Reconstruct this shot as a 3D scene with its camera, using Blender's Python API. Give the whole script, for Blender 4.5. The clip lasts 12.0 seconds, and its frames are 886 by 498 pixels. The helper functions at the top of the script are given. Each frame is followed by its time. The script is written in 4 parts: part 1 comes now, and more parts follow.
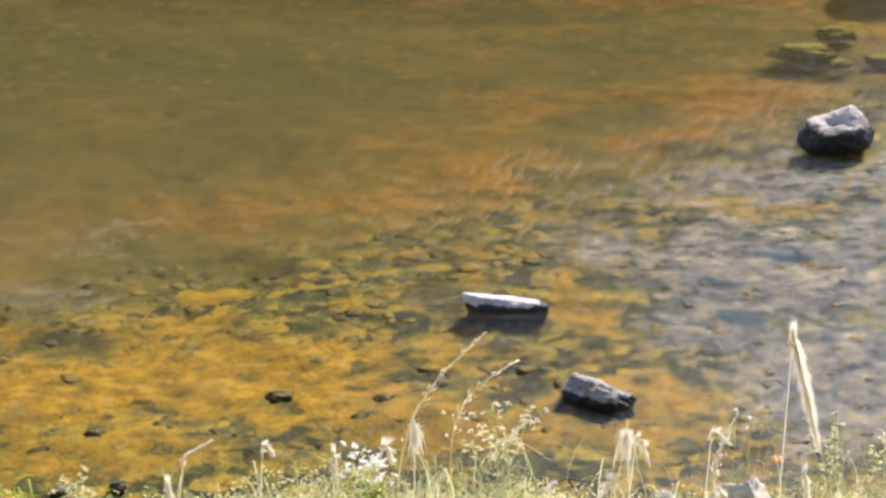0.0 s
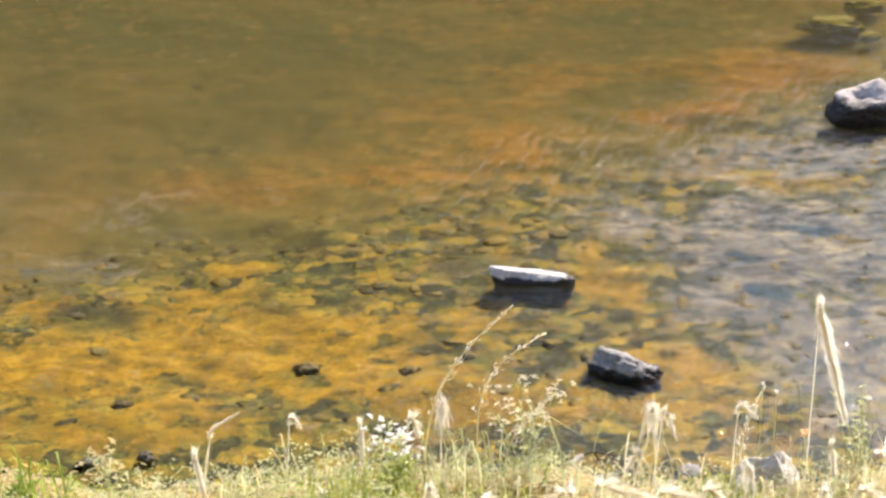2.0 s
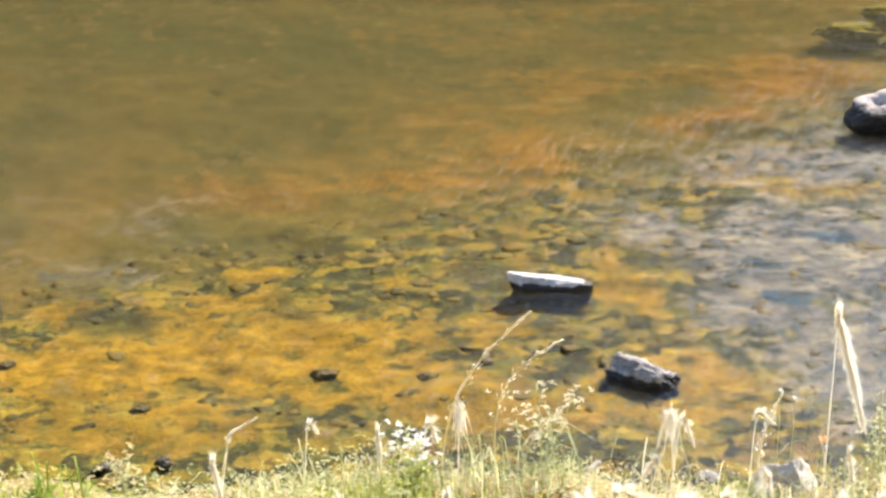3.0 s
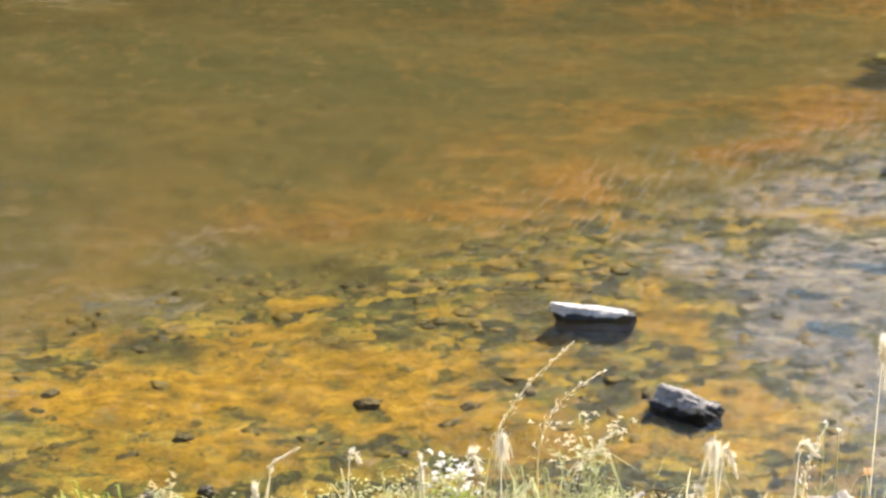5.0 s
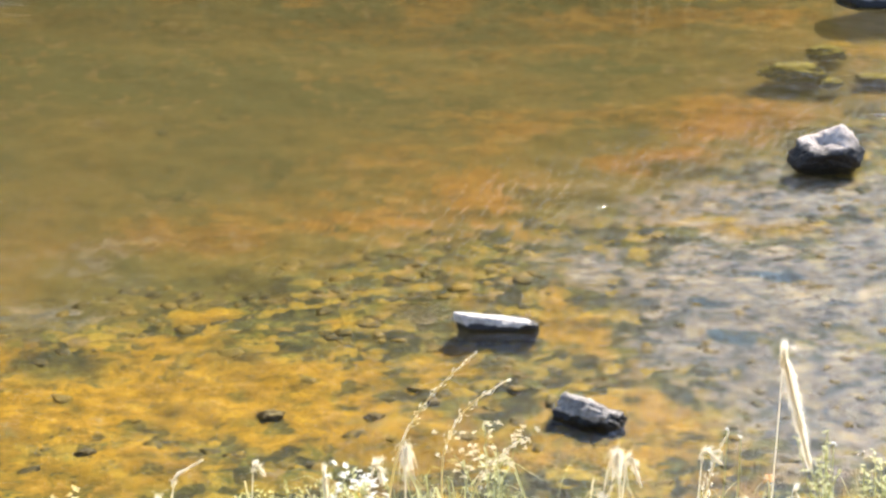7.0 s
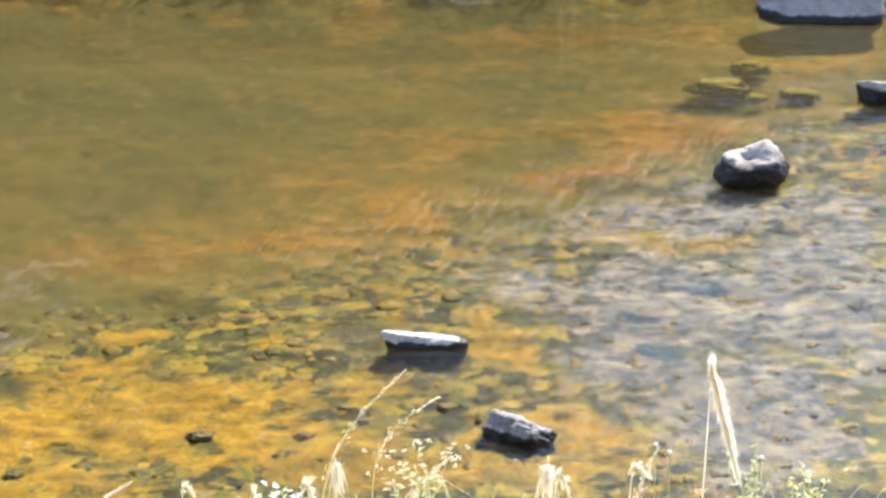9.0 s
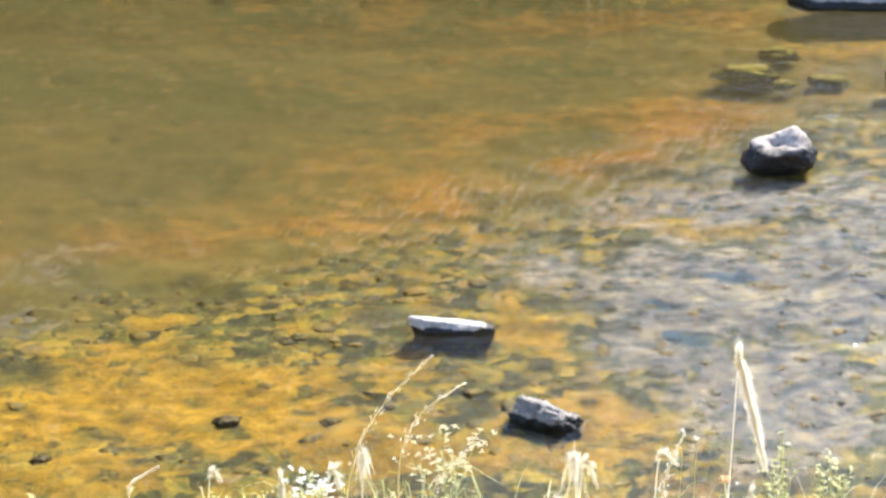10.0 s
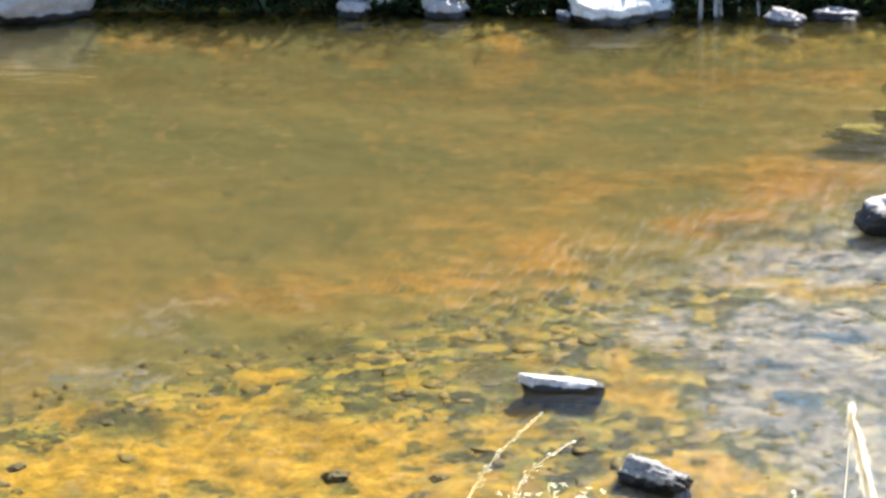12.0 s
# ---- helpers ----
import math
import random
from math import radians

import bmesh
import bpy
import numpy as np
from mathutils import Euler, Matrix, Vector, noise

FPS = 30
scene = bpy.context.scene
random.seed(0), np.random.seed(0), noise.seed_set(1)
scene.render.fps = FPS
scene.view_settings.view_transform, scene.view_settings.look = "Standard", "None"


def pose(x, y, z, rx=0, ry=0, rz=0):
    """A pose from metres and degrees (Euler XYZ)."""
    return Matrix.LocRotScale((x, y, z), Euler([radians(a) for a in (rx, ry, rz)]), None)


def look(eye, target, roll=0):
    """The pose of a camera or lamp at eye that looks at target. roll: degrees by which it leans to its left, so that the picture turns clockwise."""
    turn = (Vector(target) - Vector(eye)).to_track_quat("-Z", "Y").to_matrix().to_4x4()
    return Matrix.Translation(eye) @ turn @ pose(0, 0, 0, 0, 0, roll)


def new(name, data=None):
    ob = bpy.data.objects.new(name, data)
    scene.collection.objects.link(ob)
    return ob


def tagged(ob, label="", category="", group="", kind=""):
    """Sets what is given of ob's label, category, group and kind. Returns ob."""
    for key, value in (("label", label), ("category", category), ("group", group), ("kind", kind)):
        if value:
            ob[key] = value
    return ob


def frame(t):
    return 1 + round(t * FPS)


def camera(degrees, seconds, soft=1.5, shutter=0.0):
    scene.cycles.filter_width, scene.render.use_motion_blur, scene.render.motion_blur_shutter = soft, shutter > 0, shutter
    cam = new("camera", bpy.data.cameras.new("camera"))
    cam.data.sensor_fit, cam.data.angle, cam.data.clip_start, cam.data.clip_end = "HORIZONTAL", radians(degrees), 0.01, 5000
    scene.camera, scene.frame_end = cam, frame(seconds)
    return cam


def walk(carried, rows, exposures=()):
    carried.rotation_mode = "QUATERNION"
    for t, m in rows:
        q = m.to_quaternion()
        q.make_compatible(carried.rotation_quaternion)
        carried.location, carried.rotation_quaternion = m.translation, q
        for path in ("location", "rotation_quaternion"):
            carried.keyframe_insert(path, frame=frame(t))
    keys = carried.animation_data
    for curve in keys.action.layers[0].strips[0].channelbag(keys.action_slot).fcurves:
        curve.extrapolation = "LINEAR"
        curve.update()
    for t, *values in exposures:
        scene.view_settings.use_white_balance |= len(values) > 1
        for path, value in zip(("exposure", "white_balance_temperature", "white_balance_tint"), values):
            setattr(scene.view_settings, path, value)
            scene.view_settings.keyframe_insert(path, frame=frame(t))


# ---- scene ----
cam = camera(22.0, 12.0, soft=2.8)
walk(cam, [
    (0.0, pose(0, 0, 4.5, 66.074, 0.018, 0.171)),
    (0.2, pose(0, 0, 4.5, 66.082, -0.011, 0.239)),
    (0.3, pose(0, 0, 4.5, 66.023, -0.026, 0.294)),
    (0.5, pose(0, 0, 4.5, 65.631, -0.055, 0.449)),
    (0.7, pose(0, 0, 4.5, 64.983, 0.039, 0.426)),
    (0.8, pose(0, 0, 4.5, 64.881, 0.086, 0.420)),
    (0.9, pose(0, 0, 4.5, 64.882, 0.133, 0.430)),
    (1.0, pose(0, 0, 4.5, 65.065, 0.180, 0.465)),
    (1.2, pose(0, 0, 4.5, 65.292, 0.158, 0.451)),
    (1.3, pose(0, 0, 4.5, 65.263, 0.147, 0.488)),
    (1.5, pose(0, 0, 4.5, 65.128, 0.125, 0.597)),
    (1.7, pose(0, 0, 4.5, 65.146, 0.175, 0.573)),
    (1.8, pose(0, 0, 4.5, 65.234, 0.199, 0.577)),
    (2.0, pose(0, 0, 4.5, 65.401, 0.249, 0.802)),
    (2.2, pose(0, 0, 4.5, 65.585, 0.260, 0.920)),
    (2.5, pose(0, 0, 4.5, 65.651, 0.276, 1.005)),
    (2.7, pose(0, 0, 4.5, 65.614, 0.296, 1.081)),
    (3.0, pose(0, 0, 4.5, 65.545, 0.325, 1.263)),
    (3.2, pose(0, 0, 4.5, 65.378, 0.410, 1.337)),
    (4.8, pose(0, 0, 4.5, 66.255, 0.591, 2.213)),
    (5.0, pose(0, 0, 4.5, 66.309, 0.584, 2.343)),
    (5.3, pose(0, 0, 4.5, 66.187, 0.597, 2.306)),
    (5.5, pose(0, 0, 4.5, 65.762, 0.605, 2.273)),
    (5.7, pose(0, 0, 4.5, 65.647, 0.565, 1.950)),
    (5.8, pose(0, 0, 4.5, 65.793, 0.546, 1.895)),
    (6.0, pose(0, 0, 4.5, 66.193, 0.506, 1.721)),
    (6.2, pose(0, 0, 4.5, 66.451, 0.451, 1.599)),
    (6.3, pose(0, 0, 4.5, 66.304, 0.424, 1.548)),
    (6.5, pose(0, 0, 4.5, 66.423, 0.369, 1.416)),
    (6.8, pose(0, 0, 4.5, 66.435, 0.130, 0.603)),
    (6.9, pose(0, 0, 4.5, 66.450, 0.050, 0.269)),
    (7.0, pose(0, 0, 4.5, 66.562, -0.030, -0.062)),
    (7.1, pose(0, 0, 4.5, 66.627, -0.037, -0.499)),
    (7.2, pose(0, 0, 4.5, 66.833, -0.045, -0.975)),
    (8.8, pose(0, 0, 4.5, 66.888, -0.222, -2.067)),
    (9.0, pose(0, 0, 4.5, 67.020, -0.210, -1.953)),
    (9.2, pose(0, 0, 4.5, 67.106, -0.190, -1.775)),
    (9.3, pose(0, 0, 4.5, 67.121, -0.180, -1.634)),
    (9.5, pose(0, 0, 4.5, 66.972, -0.160, -1.391)),
    (9.8, pose(0, 0, 4.5, 66.741, -0.112, -1.375)),
    (10.0, pose(0, 0, 4.5, 66.659, -0.080, -1.271)),
    (10.2, pose(0, 0, 4.5, 66.639, -0.090, -1.127)),
    (10.5, pose(0, 0, 4.5, 66.489, -0.106, -1.135)),
    (10.7, pose(0, 0, 4.5, 66.668, -0.070, -1.104)),
    (11.0, pose(0, 0, 4.5, 66.697, -0.015, -0.891)),
    (11.2, pose(0, 0, 4.5, 66.903, 0.021, -0.565)),
    (11.5, pose(0, 0, 4.5, 67.114, 0.074, -0.364)),
    (11.7, pose(0, 0, 4.5, 67.357, 0.226, 0.405)),
    (11.8, pose(0, 0, 4.5, 67.577, 0.302, 0.660)),
    (11.9, pose(0, 0, 4.5, 67.839, 0.378, 1.092)),
    (12.0, pose(0, 0, 4.5, 68.097, 0.454, 1.517)),
], exposures=[(0.0, 0.92, 6500, 14), (0.4, 1.19, 6450, 13), (0.8, 1.22, 6450, 13), (1.0, 0.79, 6640, 13.5), (1.5, 0.92, 6720, 14), (2.0, 1.04, 6720, 14), (2.5, 1.25, 6680, 12), (3.2, 1.18, 6650, 11), (4.8, 1.12, 6780, 12), (5.1, 1.16, 6780, 12), (5.5, 1.36, 6780, 12), (6.3, 1.35, 6650, 11), (7.2, 1.32, 6550, 11), (9.0, 1.39, 6350, 10), (11.0, 1.38, 6300, 10), (11.5, 1.35, 6300, 10), (12.0, 1.60, 6200, 8)])

# ---------------------------------------------------------------- light
SUN_AZ, SUN_EL = radians(24), radians(47)

world = bpy.data.worlds.new("world")
scene.world = world
world.use_nodes = True
wn = world.node_tree
sky = wn.nodes.new("ShaderNodeTexSky")
sky.sky_type, sky.sun_disc = "NISHITA", False
sky.dust_density, sky.ozone_density, sky.altitude = 0.35, 3.0, 600
sky.sun_elevation, sky.sun_rotation = SUN_EL, SUN_AZ
wn.links.new(sky.outputs[0], wn.nodes["Background"].inputs["Color"])
wn.nodes["Background"].inputs["Strength"].default_value = 0.15

sun_data = bpy.data.lights.new("sun", "SUN")
sun_data.energy, sun_data.angle, sun_data.color = 5.0, radians(0.55), (1.0, 0.94, 0.85)
sun = new("sun", sun_data)
to_sun = Vector((math.sin(SUN_AZ) * math.cos(SUN_EL), math.cos(SUN_AZ) * math.cos(SUN_EL), math.sin(SUN_EL)))
sun.matrix_world = look(to_sun * 60, (0, 0, 0))


# ---------------------------------------------------------------- materials
class Nodes:
    """A small hand for building node materials."""

    def __init__(self, name, rough=0.6, spec=0.4, metal=0.0):
        self.m = bpy.data.materials.new(name)
        self.m.use_nodes = True
        self.t = self.m.node_tree
        self.b = self.t.nodes["Principled BSDF"]
        self.out = self.t.nodes["Material Output"]
        self.b.inputs["Roughness"].default_value = rough
        self.b.inputs["Specular IOR Level"].default_value = spec
        self.b.inputs["Metallic"].default_value = metal

    def node(self, kind, **props):
        n = self.t.nodes.new(kind)
        for k, v in props.items():
            setattr(n, k, v)
        return n

    def link(self, a, b):
        self.t.links.new(a, b)

    def noise(self, scale, detail=4.0, rough=0.55, stretch=(1, 1, 1), turn=0.0, twist=0.0):
        c = self.node("ShaderNodeNewGeometry")
        mp = self.node("ShaderNodeMapping")
        mp.inputs["Scale"].default_value = stretch
        mp.inputs["Rotation"].default_value = (0, 0, turn)
        self.link(c.outputs["Position"], mp.inputs["Vector"])
        n = self.node("ShaderNodeTexNoise")
        n.inputs["Scale"].default_value, n.inputs["Detail"].default_value = scale, detail
        n.inputs["Roughness"].default_value, n.inputs["Distortion"].default_value = rough, twist
        self.link(mp.outputs[0], n.inputs["Vector"])
        return n.outputs["Fac"]

    def local_noise(self, scale, detail=4.0, rough=0.55):
        c = self.node("ShaderNodeTexCoord")
        n = self.node("ShaderNodeTexNoise")
        n.inputs["Scale"].default_value, n.inputs["Detail"].default_value = scale, detail
        n.inputs["Roughness"].default_value = rough
        self.link(c.outputs["Object"], n.inputs["Vector"])
        return n.outputs["Fac"]

    def attr(self, name):
        return self.node("ShaderNodeAttribute", attribute_name=name).outputs["Fac"]

    def ramp(self, fac, *stops):
        r = self.node("ShaderNodeValToRGB")
        e = r.color_ramp.elements
        while len(e) < len(stops):
            e.new(0.5)
        for el, (p, c) in zip(e, stops):
            el.position, el.color = p, (*c, 1) if len(c) == 3 else c
        self.link(fac, r.inputs["Fac"])
        return r.outputs["Color"]

    def band(self, fac, lo, hi):
        r = self.node("ShaderNodeMapRange", interpolation_type="SMOOTHSTEP")
        r.inputs["From Min"].default_value, r.inputs["From Max"].default_value = lo, hi
        self.link(fac, r.inputs["Value"])
        return r.outputs["Result"]

    def math(self, op, a, b=0.0):
        n = self.node("ShaderNodeMath", operation=op)
        for i, v in enumerate((a, b)):
            if isinstance(v, (int, float)):
                n.inputs[i].default_value = v
            else:
                self.link(v, n.inputs[i])
        return n.outputs[0]

    def mix(self, fac, a, b, blend="MIX"):
        n = self.node("ShaderNodeMix", data_type="RGBA", blend_type=blend)
        for sock, v in ((n.inputs[0], fac), (n.inputs[6], a), (n.inputs[7], b)):
            if isinstance(v, (int, float)):
                sock.default_value = v
            elif isinstance(v, tuple):
                sock.default_value = (*v, 1)
            else:
                self.link(v, sock)
        return n.outputs[2]

    def bump(self, height, strength=0.5, distance=0.01, onto=None):
        n = self.node("ShaderNodeBump")
        n.inputs["Strength"].default_value, n.inputs["Distance"].default_value = strength, distance
        self.link(height, n.inputs["Height"])
        if onto is not None:
            self.link(onto, n.inputs["Normal"])
        return n.outputs[0]

    def colour(self, c):
        self.link(c, self.b.inputs["Base Color"])
        return self


def bed_material():
    s = Nodes("river_bed_and_bank", rough=0.75, spec=0.25)
    big = s.noise(2.6, 5, 0.6, (1, 1.0, 1), twist=0.5)
    mid = s.noise(9, 5, 0.62, (0.8, 1.1, 1))
    fine = s.noise(38, 5, 0.65)
    grit = s.noise(150, 3, 0.6)
    tone = s.math("ADD", s.math("MULTIPLY", mid, 0.78), s.math("MULTIPLY", fine, 0.22))
    ochre = s.ramp(tone, (0.36, (0.084, 0.052, 0.004)), (0.45, (0.142, 0.089, 0.005)), (0.53, (0.195, 0.122, 0.006)), (0.66, (0.264, 0.176, 0.012)))
    rust = s.ramp(tone, (0.38, (0.104, 0.049, 0.005)), (0.50, (0.190, 0.094, 0.008)), (0.64, (0.250, 0.134, 0.013)))
    speck = s.math("ADD", s.math("MULTIPLY", mid, 0.45), s.math("MULTIPLY", fine, 0.55))
    # hidden stones under the algae: each has its own tone, with dark gaps between them
    where = s.node("ShaderNodeNewGeometry").outputs["Position"]
    wob = s.node("ShaderNodeTexNoise")
    wob.inputs["Scale"].default_value, wob.inputs["Detail"].default_value = 7.0, 3.0
    s.link(where, wob.inputs["Vector"])
    bent = s.node("ShaderNodeVectorMath", operation="MULTIPLY_ADD")
    s.link(wob.outputs["Color"], bent.inputs[0])
    bent.inputs[1].default_value = (0.20, 0.20, 0.0)
    s.link(where, bent.inputs[2])
    cells = s.node("ShaderNodeTexVoronoi", voronoi_dimensions="2D")
    cells.inputs["Scale"].default_value = 12.5
    s.link(bent.outputs[0], cells.inputs["Vector"])
    tint = s.node("ShaderNodeSeparateColor")
    s.link(cells.outputs["Color"], tint.inputs[0])
    stone_tone = s.math("ADD", s.math("MULTIPLY", tint.outputs[0], 0.30), s.math("MULTIPLY", speck, 0.70))
    olive = s.ramp(stone_tone, (0.37, (0.016, 0.019, 0.010)), (0.45, (0.039, 0.045, 0.015)), (0.53, (0.084, 0.082, 0.017)), (0.63, (0.192, 0.144, 0.020)))
    gap = s.math("MULTIPLY", s.band(cells.outputs["Distance"], 0.42, 0.70), 0.55)
    olive = s.mix(gap, olive, (0.020, 0.019, 0.008))
    # blue-grey riffle bed: the sky's sheen on the water is put into its colour
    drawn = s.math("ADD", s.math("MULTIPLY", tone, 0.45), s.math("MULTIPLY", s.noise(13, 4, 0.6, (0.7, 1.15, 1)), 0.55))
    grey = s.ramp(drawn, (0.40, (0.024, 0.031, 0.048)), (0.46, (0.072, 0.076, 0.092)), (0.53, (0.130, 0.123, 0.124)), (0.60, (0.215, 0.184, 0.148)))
    mud = s.ramp(s.noise(1.5, 5, 0.58, (1.0, 0.6, 1), 0.35, 0.8), (0.33, (0.052, 0.052, 0.014)), (0.45, (0.084, 0.070, 0.016)), (0.55, (0.101, 0.079, 0.017)), (0.68, (0.132, 0.088, 0.018)))
    ragged = s.math("ADD", s.math("MULTIPLY", big, 0.38), s.math("ADD", s.math("MULTIPLY", mid, 0.37), s.math("MULTIPLY", fine, 0.25)))
    jitter = s.math("ADD", s.math("MULTIPLY", s.math("SUBTRACT", ragged, 0.5), 3.2), s.math("MULTIPLY", s.math("SUBTRACT", tint.outputs[1], 0.5), 0.50))


    def mask(name, lo=0.22, hi=0.74):
        return s.band(s.math("ADD", s.attr(name), jitter), lo, hi)

    c = s.mix(mask("mud", 0.1, 0.9), olive, s.mix(s.math("MULTIPLY", s.band(speck, 0.5, 0.42), 0.28), mud, (0.022, 0.023, 0.014)))
    ochre = s.mix(s.math("MULTIPLY", s.band(tint.outputs[2], 0.80, 0.90), s.band(big, 0.60, 0.42)), ochre, s.mix(0.5, olive, (0.080, 0.062, 0.010)))
    fleck = s.math("ADD", s.math("MULTIPLY", fine, 0.5), s.math("MULTIPLY", s.noise(17, 4, 0.6, (0.8, 1.2, 1)), 0.5))
    ochre = s.mix(s.math("MULTIPLY", s.band(fleck, 0.47, 0.39), 0.62), ochre, (0.052, 0.045, 0.008))
    blotch = s.noise(6.5, 4, 0.6, (0.9, 0.75, 1), 0.2, 0.8)
    ochre = s.mix(s.math("MULTIPLY", s.band(blotch, 0.54, 0.68), 0.55), ochre, (0.066, 0.054, 0.008))
    ochre = s.mix(s.math("MULTIPLY", mask("shore", 0.3, 0.95), 0.62), ochre, s.ramp(tone, (0.38, (0.060, 0.042, 0.005)), (0.5, (0.112, 0.073, 0.006)), (0.64, (0.175, 0.112, 0.009))))
    c = s.mix(s.math("MULTIPLY", mask("green"), 0.85), c, (0.040, 0.050, 0.014))
    c = s.mix(mask("silt", 0.06, 0.92), c, ochre)
    c = s.mix(mask("rust", 0.02, 1.0), c, rust)
    c = s.mix(s.math("MULTIPLY", mask("sky_sheen"), s.math("ADD", s.math("MULTIPLY", tint.outputs[0], 0.25), 0.75)), c, grey)
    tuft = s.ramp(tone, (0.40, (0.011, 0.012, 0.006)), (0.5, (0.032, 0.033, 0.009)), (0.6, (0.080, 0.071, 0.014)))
    # blue of reflected sky, painted onto the dark patches of the riffle
    sheen_blue = s.ramp(tone, (0.40, (0.008, 0.018, 0.036)), (0.55, (0.028, 0.052, 0.088)))
    c = s.mix(mask("weed", 0.30, 1.0), c, s.mix(mask("sky_sheen", 0.5, 1.1), tuft, sheen_blue))
    # dry soil of the banks, with straw litter and pebbles
    soil = s.ramp(s.math("ADD", s.math("MULTIPLY", fine, 0.6), s.math("MULTIPLY", grit, 0.4)),
                  (0.38, (0.075, 0.045, 0.012)), (0.5, (0.28, 0.185, 0.055)), (0.62, (0.54, 0.40, 0.17)))
    soil = s.mix(s.band(big, 0.48, 0.60), soil, (0.27, 0.24, 0.09))
    dry = s.band(s.math("ADD", s.attr("dry"), s.math("MULTIPLY", jitter, 0.5)), 0.3, 0.6)
    c = s.mix(dry, c, soil)
    s.colour(c)
    s.link(s.bump(grit, 0.5, 0.004, s.bump(fine, 0.8, 0.02)), s.b.inputs["Normal"])
    return s.m


def water_material():
    s = Nodes("stream_water")
    t = s.t
    long_wave = s.noise(4.5, 1.5, 0.45, (0.7, 1.6, 1), radians(-38), 0.5)
    ripple = s.noise(19, 3, 0.55, (1.2, 0.8, 1), radians(24), 0.6)
    chop = s.noise(26, 3, 0.6, (0.5, 1.4, 1), radians(6))
    swell = s.noise(3.2, 2, 0.5, (0.6, 1.5, 1), radians(8), 0.4)
    # narrow streaks drawn out along the current at the lip of the pool
    lay = s.node("ShaderNodeMapping", vector_type="TEXTURE")
    lay.inputs["Scale"].default_value = (1, 4.2, 1)
    lay.inputs["Rotation"].default_value = (0, 0, radians(-14))
    s.link(s.node("ShaderNodeNewGeometry").outputs["Position"], lay.inputs["Vector"])
    streak = s.node("ShaderNodeTexNoise")
    streak.inputs["Scale"].default_value, streak.inputs["Detail"].default_value = 15.0, 2.0
    s.link(lay.outputs[0], streak.inputs["Vector"])
    lively = s.attr("riffle")
    h = s.math("ADD", s.math("MULTIPLY", long_wave, 0.0065), s.math("MULTIPLY", s.math("MULTIPLY", ripple, 0.0072), s.math("ADD", lively, 0.10)))
    h = s.math("ADD", h, s.math("MULTIPLY", s.math("MULTIPLY", chop, 0.0029), s.math("ADD", lively, 0.02)))
    h = s.math("ADD", h, s.math("MULTIPLY", s.math("MULTIPLY", streak.outputs["Fac"], 0.021), s.attr("lip")))
    h = s.math("ADD", h, s.math("MULTIPLY", s.math("MULTIPLY", swell, 0.0018), lively))
    wavelet = s.noise(48, 1.5, 0.5, (1.0, 0.8, 1), radians(20), 0.3)
    h = s.math("ADD", h, s.math("MULTIPLY", s.math("MULTIPLY", wavelet, 0.016), s.attr("glint")))
    nrm = s.bump(h, 1.0, 1.0)
    fres = s.node("ShaderNodeFresnel")
    fres.inputs["IOR"].default_value = 1.333
    s.link(nrm, fres.inputs["Normal"])
    clear = s.node("ShaderNodeBsdfRefraction")
    clear.inputs["Color"].default_value = (0.96, 0.91, 0.74, 1)
    clear.inputs["IOR"].default_value, clear.inputs["Roughness"].default_value = 1.333, 0.0
    s.link(nrm, clear.inputs["Normal"])
    cloud = s.node("ShaderNodeBsdfDiffuse")
    cloud.inputs["Color"].default_value = (0.078, 0.062, 0.022, 1)
    body = s.node("ShaderNodeMixShader")
    s.link(s.attr("murk"), body.inputs[0])
    s.link(clear.outputs[0], body.inputs[1])
    s.link(cloud.outputs[0], body.inputs[2])
    gloss = s.node("ShaderNodeBsdfGlossy")
    gloss.inputs["Roughness"].default_value = 0.05
    s.link(nrm, gloss.inputs["Normal"])
    top = s.node("ShaderNodeMixShader")
    s.link(fres.outputs[0], top.inputs[0])
    s.link(body.outputs[0], top.inputs[1])
    s.link(gloss.outputs[0], top.inputs[2])
    s.link(top.outputs[0], s.out.inputs["Surface"])
    t.nodes.remove(s.b)
    return s.m


